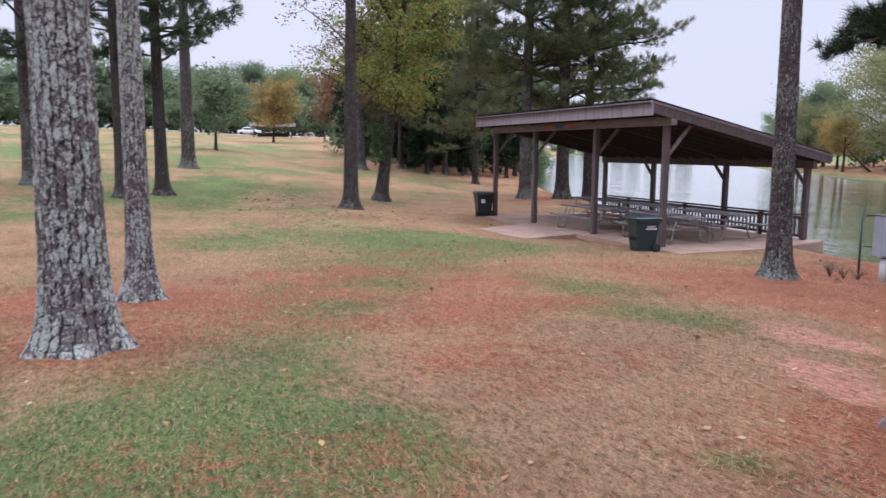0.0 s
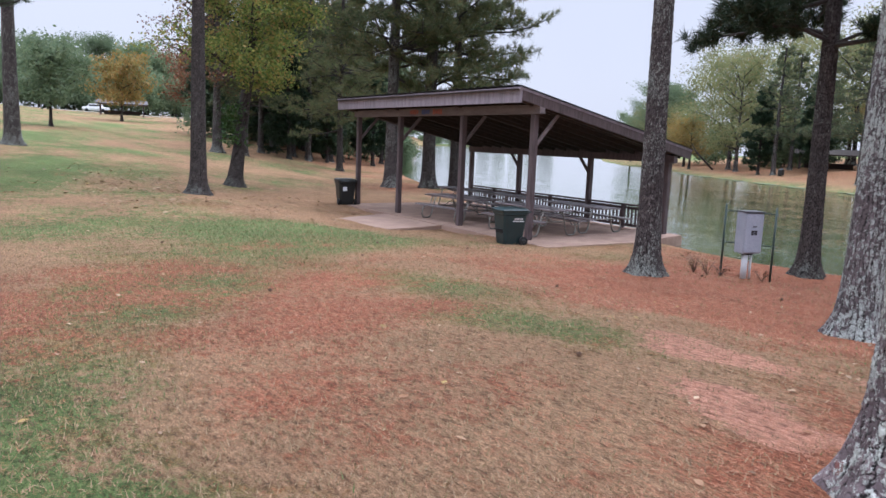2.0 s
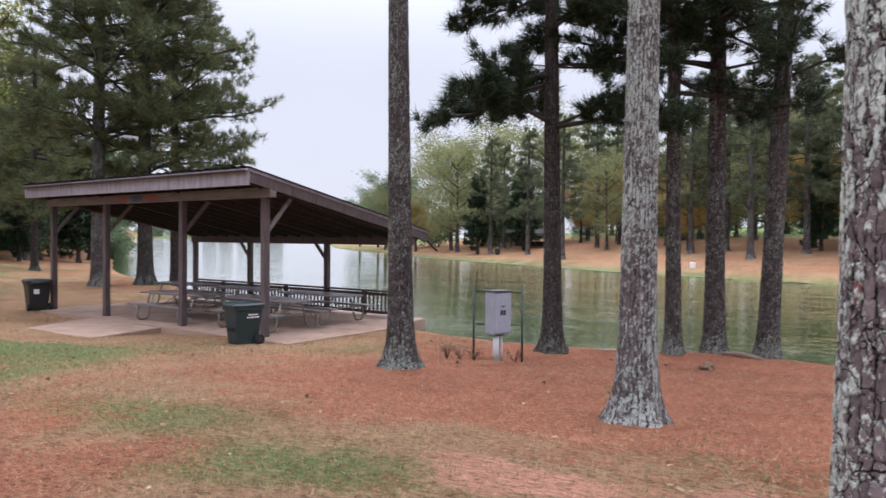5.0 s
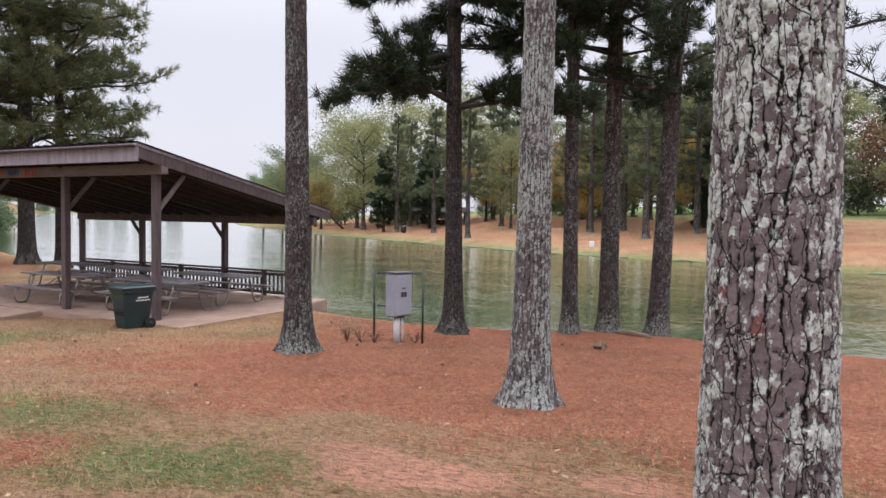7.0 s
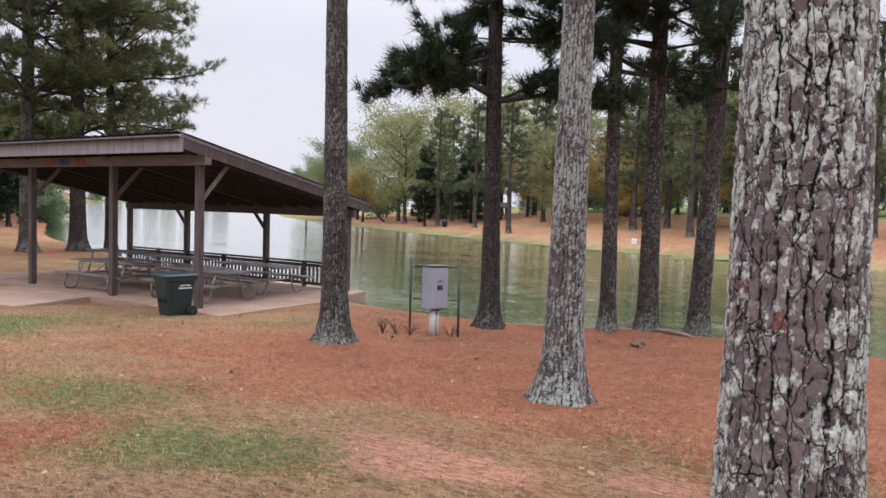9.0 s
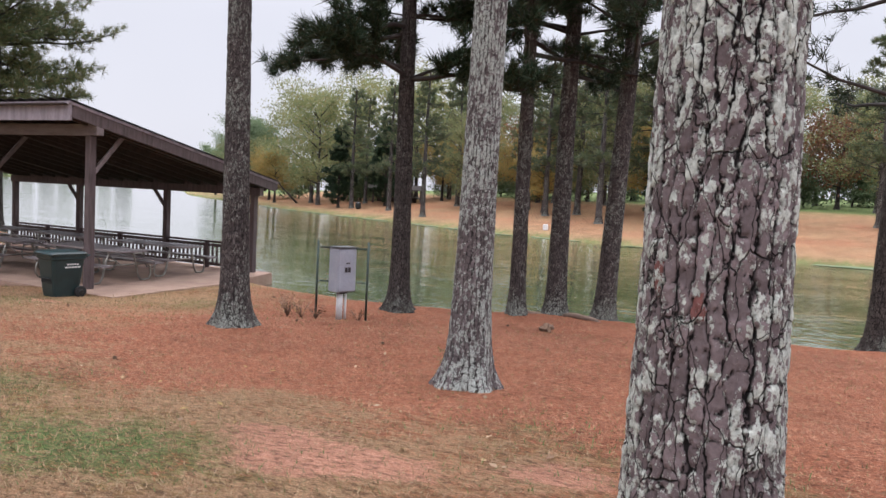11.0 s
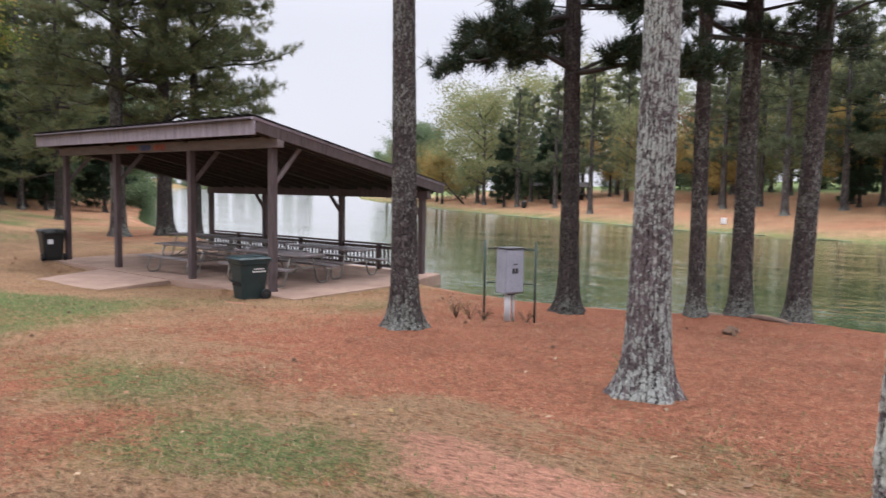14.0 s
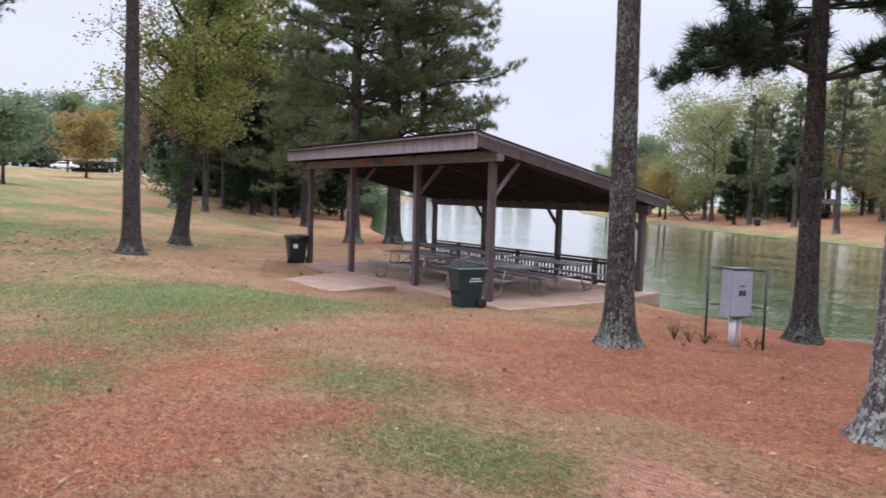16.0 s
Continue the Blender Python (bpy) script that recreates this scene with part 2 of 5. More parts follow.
M_WHITE = plain("white_paint", (0.6, 0.6, 0.6), (0.78, 0.78, 0.78), 0.5, 0, 3, (1, 1, 1), 0.05, 0.001, 40)
M_GREYBOX = plain("grey_enamel", (0.26, 0.275, 0.32), (0.33, 0.345, 0.39), 0.45, 0.1, 3, (1, 1, 1), 0.08, 0.001, 60)
M_GREYDARK = plain("dark_grey_metal", (0.04, 0.04, 0.045), (0.075, 0.075, 0.08), 0.5, 0.5, 4, (1, 1, 1), 0.1, 0.001, 60)
M_PVC = plain("pale_conduit", (0.45, 0.45, 0.46), (0.6, 0.6, 0.6), 0.45, 0, 6, (1, 1, 1), 0.05, 0.001, 60)
M_POSTGREEN = plain("green_steel_post", (0.03, 0.05, 0.045), (0.07, 0.09, 0.08), 0.5, 0.6, 10, (1, 1, 1), 0.2, 0.001, 60)
M_LABEL = plain("black_label", (0.01, 0.01, 0.014), (0.02, 0.02, 0.025), 0.4, 0, 8, (1, 1, 1), 0.05, 0.001, 60)
M_RED = plain("red_sign_paint", (0.25, 0.05, 0.03), (0.36, 0.09, 0.06), 0.6, 0, 8, (1, 1, 1), 0.1, 0.001, 60)
M_BLUE = plain("blue_sign_paint", (0.03, 0.05, 0.16), (0.05, 0.08, 0.24), 0.6, 0, 8, (1, 1, 1), 0.1, 0.001, 60)
M_TYRE = plain("black_rubber", (0.006, 0.006, 0.006), (0.012, 0.012, 0.012), 0.8, 0, 8, (1, 1, 1), 0.2, 0.001, 60)
M_GLASS = plain("dark_window_glass", (0.02, 0.023, 0.027), (0.03, 0.034, 0.04), 0.08, 0, 2, (1, 1, 1), 0.0, 0.001, 10)
M_ROOT = plain("grey_root_bark", (0.13, 0.085, 0.065), (0.22, 0.15, 0.115), 0.95, 0, 10, (1, 1, 1), 0.6, 0.01, 50)
M_CONE = plain("pine_cone_scales", (0.10, 0.055, 0.035), (0.2, 0.12, 0.075), 0.9, 0, 30, (1, 1, 1), 0.6, 0.01, 90)
M_BLADE = foliage("mown_grass", [(0.13, 0.11, 0.045), (0.27, 0.18, 0.095), (0.38, 0.26, 0.15), (0.16, 0.125, 0.055), (0.44, 0.31, 0.19), (0.12, 0.08, 0.05)], 0.8, 0.2)
M_BLADE_GREEN = foliage("green_grass", [(0.055, 0.13, 0.035), (0.085, 0.17, 0.05), (0.12, 0.17, 0.06), (0.15, 0.17, 0.075)], 0.8, 0.25)
M_STRAW = foliage("fallen_pine_needles", [(0.19, 0.064, 0.034), (0.37, 0.145, 0.078), (0.11, 0.044, 0.028), (0.46, 0.24, 0.145), (0.31, 0.108, 0.056)], 0.85, 0)
M_LITTER = foliage("dry_fallen_leaves", [(0.36, 0.24, 0.13), (0.25, 0.12, 0.06), (0.46, 0.34, 0.22), (0.14, 0.075, 0.045), (0.40, 0.28, 0.1)], 0.75, 0.15)


def ground_material():
    m, n, l, p = material("park_ground")
    straw, green, bare = n.new("ShaderNodeAttribute"), n.new("ShaderNodeAttribute"), n.new("ShaderNodeAttribute")
    straw.attribute_name, green.attribute_name, bare.attribute_name = "straw", "green", "bare"
    wide, mid = noise_node(n, l, 0.55, 5, 0.65), noise_node(n, l, 3.2, 5, 0.7)
    fine, hair = noise_node(n, l, 28, 5, 0.75, (1, 2.2, 1)), noise_node(n, l, 90, 3, 0.7, (2.5, 1, 1))

    tuft = noise_node(n, l, 9.5, 4, 0.7, (0.8, 1.5, 1))

    def edge(attr, spread, low, high):
        total = attr.outputs["Fac"]
        for layer, k in ((mid, 1.0), (tuft, 1.1), (fine, 0.8)):
            a = n.new("ShaderNodeMath")
            a.operation = "MULTIPLY_ADD"
            l.new(map_range(n, l, layer.outputs["Fac"], 0.25, 0.75, -0.5, 0.5), a.inputs[0])
            a.inputs[1].default_value = spread * k
            l.new(total, a.inputs[2])
            total = a.outputs[0]
        return map_range(n, l, total, low, high)

    dry = ramp(n, [(0.3, (0.152, 0.09, 0.05)), (0.5, (0.302, 0.182, 0.104)), (0.7, (0.445, 0.285, 0.174))])
    l.new(fine.outputs["Fac"], dry.inputs["Fac"])
    lush = ramp(n, [(0.3, (0.06, 0.085, 0.034)), (0.52, (0.115, 0.165, 0.056)), (0.75, (0.26, 0.245, 0.125))])
    l.new(fine.outputs["Fac"], lush.inputs["Fac"])
    red = ramp(n, [(0.3, (0.095, 0.036, 0.022)), (0.5, (0.275, 0.1, 0.055)), (0.72, (0.44, 0.195, 0.118))])
    l.new(fine.outputs["Fac"], red.inputs["Fac"])
    clay = ramp(n, [(0.3, (0.36, 0.16, 0.10)), (0.7, (0.50, 0.27, 0.19))])
    l.new(fine.outputs["Fac"], clay.inputs["Fac"])
    col = mix(n, l, edge(green, 0.55, 0.35, 0.6), dry.outputs["Color"], lush.outputs["Color"])
    col = mix(n, l, edge(straw, 0.8, 0.25, 0.85), col, red.outputs["Color"])
    col = mix(n, l, edge(bare, 0.35, 0.5, 0.65), col, clay.outputs["Color"])
    tone = ramp(n, [(0.3, (0.78,) * 3), (0.7, (1.18,) * 3)])
    l.new(wide.outputs["Fac"], tone.inputs["Fac"])
    col = mix(n, l, 1.0, col, tone.outputs["Color"], "MULTIPLY")
    strand = ramp(n, [(0.3, (0.45,) * 3), (0.7, (1.45,) * 3)])
    l.new(hair.outputs["Fac"], strand.inputs["Fac"])
    col = mix(n, l, 1.0, col, strand.outputs["Color"], "MULTIPLY")
    # Shadows between the grass blades, painted in as small dark blotches
    blade_shade = noise_node(n, l, 15, 4, 0.75, (0.75, 1.7, 1))
    dark = ramp(n, [(0.34, (0.45,) * 3), (0.49, (0.98,) * 3), (0.66, (1.25,) * 3)])
    l.new(blade_shade.outputs["Fac"], dark.inputs["Fac"])
    l.new(mix(n, l, 1.0, col, dark.outputs["Color"], "MULTIPLY"), p.inputs["Base Color"])
    p.inputs["Roughness"].default_value = 0.95
    p.inputs["Specular IOR Level"].default_value = 0.1
    bump(n, l, p, fine.outputs["Fac"], 1.0, 0.05)
    return m


def water_material():
    m, n, l, p = material("green_lake_water")
    p.inputs["Base Color"].default_value = (0.056, 0.088, 0.036, 1)
    p.inputs["Roughness"].default_value, p.inputs["IOR"].default_value = 0.05, 1.42
    a, b = noise_node(n, l, 1.9, 2, 0.5, (0.85, 1.25, 1)), noise_node(n, l, 0.25, 3, 0.5, (0.6, 1.3, 1))
    s = n.new("ShaderNodeMath")
    s.operation = "MULTIPLY"
    l.new(a.outputs["Fac"], s.inputs[0])
    l.new(map_range(n, l, b.outputs["Fac"], 0.4, 0.6, 0.25, 1.0), s.inputs[1])
    ripple = noise_node(n, l, 5.5, 2, 0.5, (0.45, 1.6, 1))
    t = n.new("ShaderNodeMath")
    t.operation = "MULTIPLY_ADD"
    l.new(ripple.outputs["Fac"], t.inputs[0])
    t.inputs[1].default_value = 0.22
    l.new(s.outputs[0], t.inputs[2])
    bump(n, l, p, t.outputs[0], 0.34, 0.17)
    film = n.new("ShaderNodeBump")
    film.inputs["Strength"].default_value, film.inputs["Distance"].default_value = 0.2, 0.17
    l.new(t.outputs[0], film.inputs["Height"])
    l.new(film.outputs["Normal"], p.inputs["Coat Normal"])
    p.inputs["Coat Weight"].default_value, p.inputs["Coat Roughness"].default_value, p.inputs["Coat IOR"].default_value = 0.85, 0.03, 1.45
    return m


M_GROUND, M_WATER = ground_material(), water_material()
M_SCUM = plain("bright_green_algae", (0.045, 0.08, 0.025), (0.085, 0.125, 0.045), 0.7, 0, 3, (1, 1, 1), 0.3, 0.01, 30)


# ---- building helpers ----
def mesh_of(bm, name):
    me = bpy.data.meshes.new(name)
    bm.to_mesh(me)
    bm.free()
    return me


def part(name, bm, mat, parent=None, label=""):
    """Links a bmesh or mesh as one mesh object under a thing or a part."""
    me = bm if isinstance(bm, bpy.types.Mesh) else mesh_of(bm, name)
    if not me.materials:
        me.materials.append(mat)
    ob = new(name, me)
    ob.parent = parent
    return tagged(ob, label)


def thing(name, m, label, category, group="", kind=""):
    ob = new(name)
    ob.matrix_world = m
    return tagged(ob, label, category, group, kind)


def structure(name, bm, mat, label=""):
    return tagged(part(name, bm, mat), label, kind="structure")


def block(bm, size, m=Matrix(), bevel=0.006, taper=1.0):
    """A bevelled box of that size round m."""
    made = bmesh.ops.create_cube(bm, size=1.0)["verts"]
    for v in made:
        k = taper if v.co.z < 0 else 1.0
        v.co = Vector((v.co.x * size[0] * k, v.co.y * size[1] * k, v.co.z * size[2]))
    if bevel:
        edges = list({e for v in made for e in v.link_edges})
        made = list({v for f in bmesh.ops.bevel(bm, geom=edges, offset=bevel, segments=1, affect="EDGES")["faces"] for v in f.verts} | {v for v in made if v.is_valid})
    bmesh.ops.transform(bm, matrix=m, verts=[v for v in made if v.is_valid])
    return bm


def solid(size, m=Matrix(), bevel=0.006, taper=1.0):
    return block(bmesh.new(), size, m, bevel, taper)


def bar(a, b, width, height, bevel=0.006):
    """A squared timber from a to b."""
    a, b = Vector(a), Vector(b)
    d = b - a
    m = Matrix.Translation((a + b) / 2) @ d.to_track_quat("X", "Z").to_matrix().to_4x4()
    return solid((d.length, width, height), m, bevel)


def tube(points, radius, sides=8, closed=False, bm=None):
    """A round tube along points; radius may be one number or one for each point."""
    bm = bm or bmesh.new()
    pts = [Vector(p) for p in points]
    radii = radius if isinstance(radius, (list, tuple)) else [radius] * len(pts)
    rings, side = [], None
    for i, p in enumerate(pts):
        a = pts[i - 1] if i or closed else p
        b = pts[(i + 1) % len(pts)] if i < len(pts) - 1 or closed else p
        d = (b - a).normalized()
        if side is None:
            side = d.orthogonal().normalized()
        side = (side - d * side.dot(d)).normalized()
        up = d.cross(side)
        rings.append([bm.verts.new(p + radii[i] * (side * math.cos(k * math.tau / sides) + up * math.sin(k * math.tau / sides))) for k in range(sides)])
    for i in range(len(rings) - (0 if closed else 1)):
        r0, r1 = rings[i], rings[(i + 1) % len(rings)]
        for k in range(sides):
            f = bm.faces.new((r0[k], r0[(k + 1) % sides], r1[(k + 1) % sides], r1[k]))
            f.smooth = True
    if not closed:
        bm.faces.new(list(reversed(rings[0])))
        bm.faces.new(rings[-1])
    return bm


def raw_mesh(name, verts, faces, smooth_faces=False):
    me = bpy.data.meshes.new(name)
    verts, faces = np.asarray(verts, np.float32), np.asarray(faces, np.int32)
    me.vertices.add(len(verts))
    me.vertices.foreach_set("co", verts.ravel())
    me.loops.add(faces.size)
    me.loops.foreach_set("vertex_index", faces.ravel())
    me.polygons.add(len(faces))
    me.polygons.foreach_set("loop_start", np.arange(0, faces.size, faces.shape[1], dtype=np.int32))
    me.polygons.foreach_set("loop_total", np.full(len(faces), faces.shape[1], np.int32))
    me.polygons.foreach_set("use_smooth", np.full(len(faces), smooth_faces, bool))
    me.update(calc_edges=True)
    return me


def attribute(me, name, values):
    me.attributes.new(name, "FLOAT", "POINT").data.foreach_set("value", np.asarray(values, np.float32))


def hashed(i, j, k):
    """A fixed random number from 0 to 1 for whole numbers i, j, k."""
    v = np.sin(i * 127.1 + j * 311.7 + k * 74.7) * 43758.5453
    return v - np.floor(v)


def wobble(x, y, seed=0.0):
    """Smooth noise from -1 to 1."""
    i, j = np.floor(x), np.floor(y)
    u, v = x - i, y - j
    u, v = u * u * (3 - 2 * u), v * v * (3 - 2 * v)
    a, b = hashed(i, j, seed), hashed(i + 1, j, seed)
    c, d = hashed(i, j + 1, seed), hashed(i + 1, j + 1, seed)
    return 2 * ((a * (1 - u) + b * u) * (1 - v) + (c * (1 - u) + d * u) * v) - 1


def layered(x, y, seed=0.0):
    return (wobble(x, y, seed) + 0.5 * wobble(2.1 * x, 2.1 * y, seed + 3) + 0.25 * wobble(4.3 * x, 4.3 * y, seed + 7)) / 1.4


def plates(u, v, around, seed):
    """Cells of bark, closed round the trunk: distance to the furrow, and a random number for each plate."""
    i0, j0 = np.floor(u), np.floor(v)
    best, second, number = np.full(u.shape, 9.0), np.full(u.shape, 9.0), np.zeros(u.shape)
    for di in (-1, 0, 1):
        for dj in (-2, -1, 0, 1, 2):
            i, j = i0 + di, j0 + dj
            w = np.mod(i, around)
            dx, dy = np.abs(i + 0.1 + 0.8 * hashed(w, j, seed) - u), np.abs(j + 0.05 + 0.9 * hashed(w, j, seed + 5) - v)
            d = 0.5 * np.hypot(dx, dy) + 0.5 * np.maximum(dx, dy)
            closer = d < best
            second = np.where(closer, best, np.minimum(second, d))
            number = np.where(closer, hashed(w, j, seed + 9), number)
            best = np.where(closer, d, best)
    return second - best, number


# ---- ground and lake ----
WATER = -0.55
SHORE = [(60, 24), (20, 20.5), (6, 19.2), (0.6, 18.7), (-0.8, 18.1), (-3.8, 18.5), (-5.7, 18.2), (-7.4, 17.4), (-9.2, 17.0),
         (-11, 17.2), (-12.5, 17.6), (-15, 18.7), (-23.5, 19.3), (-31, 23), (-38.5, 25.3), (-47, 28.5), (-53, 31.4),
         (-760, 415), (-700, 560), (-480, 450), (-110, 112), (-67, 83), (-61, 77), (-48, 69), (-34, 61), (-20, 53), (-14, 51), (-9.5, 49.5),
         (-1, 46), (3, 46.5), (20, 44), (60, 40)]


def smooth(a, b, v):
    u = np.clip((v - a) / (b - a), 0, 1)
    return u * u * (3 - 2 * u)


def shore_distance(x, y):
    """Metres from the shoreline, negative over the lake."""
    best, inside = np.full(x.shape, 1e9), np.zeros(x.shape, bool)
    for (ax, ay), (bx, by) in zip(SHORE, SHORE[1:] + SHORE[:1]):
        dx, dy = bx - ax, by - ay
        u = np.clip(((x - ax) * dx + (y - ay) * dy) / (dx * dx + dy * dy), 0, 1)
        best = np.minimum(best, np.hypot(x - ax - u * dx, y - ay - u * dy))
        if ay != by:
            inside ^= ((ay > y) != (by > y)) & (x < (bx - ax) * (y - ay) / (by - ay) + ax)
    return np.where(inside, -best, best)


def ground_height(x, y):
    x, y = np.asarray(x, float), np.asarray(y, float)
    d = shore_distance(x, y)
    down = np.interp(y - 0.35 * (np.maximum(x, -14) + 4), (4, 5.5, 6.7, 7.8, 9, 10.5, 12.9, 15, 16.7), (0.56, 0.53, 0.46, 0.35, 0.19, 0.06, -0.08, -0.24, -0.28))
    side = np.interp(x, (-16, -12, -8.5, -5.5, -3), (0.0, 0.06, 0.2, 0.38, 0.55))
    near = 0.5 * (down + side - np.sqrt((down - side) ** 2 + 0.006))
    s = -x - 21 - 0.55 * y
    hill = 0.063 * (0.5 * (s + np.sqrt(s * s + 16))) * smooth(0, 14, d)
    hill = 11 * (1 - np.exp(-hill / 11))
    dip = -(0.012 * smooth(-10.8, -12.6, x) + 0.1 * smooth(-14.6, -16.0, x)) * smooth(-24, -21, x) * smooth(8.6, 10.2, y)
    land = near + hill + dip
    far = WATER + 0.22 + 0.085 * np.minimum(d, 30) + 0.04 * np.clip(d - 30, 0, 90)
    far = np.where(x < -90, WATER + 0.2 + 0.012 * np.minimum(d, 200), far)
    across = smooth(-6, 6, y - 36 + 0.55 * (np.minimum(x, -20) + 20))
    land = land * (1 - across) + far * across
    edge = smooth(0, 1.2, d)
    wet = WATER - 0.12 - 0.9 * smooth(0, 8, -d)
    bank = np.where(d > 0, WATER - 0.12 + (land - WATER + 0.12) * (0.45 + 0.55 * edge) * np.minimum(1, d / 0.25), wet)
    bank = np.where(d >= 0.25, WATER - 0.12 + (land - WATER + 0.12) * (0.45 + 0.55 * edge), bank)
    return bank


def height_at(x, y):
    return float(ground_height(np.array([x]), np.array([y]))[0])


def axis(centre, half, step, growth, limit):
    """Grid lines, fine round the centre and ever wider outwards."""
    line, gap = [0.0], step
    while line[-1] < limit:
        gap = step if line[-1] < half else gap * growth
        line.append(line[-1] + gap)
    return centre + np.array([-v for v in line[:0:-1]] + line)


# Where the pines stand: x, y, radius at breast height
NEAR_PINES = [(-1.19, 5.22, 0.175), (-3.72, 9.55, 0.178), (-8.23, 11.42, 0.193), (-7.8, 15.45, 0.18), (-5.9, 16.75, 0.15),
              (-5.35, 17.5, 0.2), (-4.42, 17.7, 0.2), (0.3, 17.95, 0.2), (-5.42, 0.67, 0.257), (-8.37, 1.15, 0.145)]


def cover_maps(x, y):
    """How far pine straw, green grass and bare clay lie over the ground, each from 0 to 1."""
    d = shore_distance(x, y)
    n = layered(x * 0.33, y * 0.33, 1)
    n2 = layered(x * 0.9, y * 0.9, 4)
    straw = 0.36 - 0.3 * smooth(-10, -15, x) + 0.34 * n + 0.34 * n2
    for px, py, r in NEAR_PINES:
        straw = straw + 0.5 * np.exp(-((x - px) ** 2 + (y - py) ** 2) / (1.6 if r < 0.25 else 1.0))
    straw = straw + 0.75 * smooth(6.8, 9.0, y + 0.12 * (x + 5) + 0.7 * n2) * smooth(-11.0, -7.6, x + 0.25 * (y - 12))
    straw = straw + 0.22 * np.exp(-(((x + 26) / 6) ** 2 + ((y - 7) / 4) ** 2)) - 0.2 * smooth(-12, -24, x)
    straw = straw + 0.6 * smooth(-24, -30, x) * smooth(14, 19, y + 0.25 * (x + 28))
    for sx, sy, size, k in ((-4.8, 4.1, 0.8, 0.4), (-3.4, 3.65, 0.8, 0.35), (-8.3, 0.0, 0.7, 0.5), (-6.2, 4.9, 0.9, 0.4), (-6.3, 8.2, 1.5, 0.35), (-3.9, 3.3, 0.35, 0.3), (-6.15, 5.85, 0.55, 0.4),
                            (-5.5, 4.3, 0.45, 0.35), (-3.5, 2.27, 0.22, 0.6), (-9.5, 9.0, 1.2, 0.3), (-8.4, 5.6, 0.7, 0.3)):
        straw = straw + k * np.exp(-((x - sx) ** 2 + (y - sy) ** 2) / size ** 2)
    far = smooth(-6, 6, y - 36 + 0.55 * (np.minimum(x, -20) + 20))
    straw = straw * (1 - far) + far * (0.42 * smooth(0, 4, d) * smooth(34, 22, d) + 0.25 * n)
    straw = straw * smooth(-95, -80, x)
    green = 0.19 + 0.36 * layered(x * 0.22, y * 0.22, 8) + 0.15 * n2
    for gx, gy, sx, sy, k in ((-7.95, 3.4, 1.2, 0.9, 1.0), (-2.7, 1.3, 0.9, 0.8, 0.8), (-2.3, 2.3, 0.45, 0.35, 0.7), (-1.4, 4.0, 0.2, 0.16, 0.7), (-14.7, 3.2, 2.6, 1.7, 0.4), (-14.0, 7.1, 2.6, 1.7, 1.1),
                              (-4.35, 6.1, 1.0, 0.6, 0.55), (-6.4, 6.3, 3.0, 1.5, 0.16), (-7.25, 6.75, 1.4, 0.9, 0.55), (-2.2, 8.5, 0.7, 0.5, 0.8), (-13.3, 8.8, 1.2, 1.0, 0.55), (-5.4, 5.6, 0.9, 0.7, 0.4), (-8.35, 4.2, 0.5, 0.6, 0.5),
                              (-4.9, 2.3, 1.2, 0.9, 0.35), (-3.6, 2.0, 0.9, 0.6, 0.3), (-6.6, 3.0, 1.0, 0.7, 0.3), (-11, 5.6, 2.6, 1.4, 0.4), (-9.5, 10.6, 1.4, 0.7, 0.4), (-1.2, 7.3, 0.8, 0.7, 0.35), (-26.5, 3.6, 3, 1.4, 0.5), (-33, 4.5, 4, 1.6, 0.25)):
        green = green + k * np.exp(-(((x - gx) / sx) ** 2 + ((y - gy) / sy) ** 2))
    green = green + 0.1 * smooth(4.4, 2.2, y + 0.2 * (x + 4)) + 0.05 * smooth(-9, -13, x) * smooth(10, 8, y) + 0.14 * smooth(-15, -30, x)
    green = green * (1 - far) + far * (0.34 + 0.75 * smooth(26, 45, d) + 0.35 * smooth(0.8, 0.1, d) + 0.1 * smooth(-80, -95, x))
    bare = 0.1 + 0.25 * layered(x * 1.1, y * 1.1, 21)
    for bx, by, s in ((-3.7, 6.8, 0.5), (-2.9, 6.65, 0.42), (-2.08, 7.1, 0.4), (-3.45, 6.38, 0.35), (-2.57, 5.8, 0.3), (-2.1, 5.52, 0.4), (-12.6, 11.6, 0.5)):
        bare = bare + 0.9 * np.exp(-(((x - bx) / s) ** 2 + ((y - by) / (0.6 * s)) ** 2))
    bare = bare * (1 - far) + 0.5 * smooth(1.0, 0.3, np.abs(d - 0.5)) * (1 - far)
    return np.clip(straw, 0, 1), np.clip(green, 0, 1), np.clip(bare, 0, 1)


gx, gy = axis(-5, 12, 0.24, 1.045, 900), axis(8, 11, 0.24, 1.045, 900)
X, Y = np.meshgrid(gx, gy)
fx, fy = X.ravel(), Y.ravel()
fz = ground_height(fx, fy)
dist = np.hypot(fx + 3, fy - 6)
fz = fz + 0.018 * layered(fx * 1.7, fy * 1.7, 30) * (dist < 60) * (fz > WATER)
nx, ny = len(gx), len(gy)
idx = np.arange(nx * ny).reshape(ny, nx)
quads = np.stack([idx[:-1, :-1], idx[:-1, 1:], idx[1:, 1:], idx[1:, :-1]], -1).reshape(-1, 4)
ground_mesh = raw_mesh("ground", np.stack([fx, fy, fz], 1), quads, True)
for key, values in zip(("straw", "green", "bare"), cover_maps(fx, fy)):
    attribute(ground_mesh, key, values)
structure("ground", ground_mesh, M_GROUND, "mown park lawn with red pine straw and dry patches")

water_mesh = raw_mesh("water", [(-860, 12, WATER), (140, 12, WATER), (140, 620, WATER), (-860, 620, WATER)], [(0, 1, 2, 3)])
structure("water", water_mesh, M_WATER, "calm green lake with small ripples")

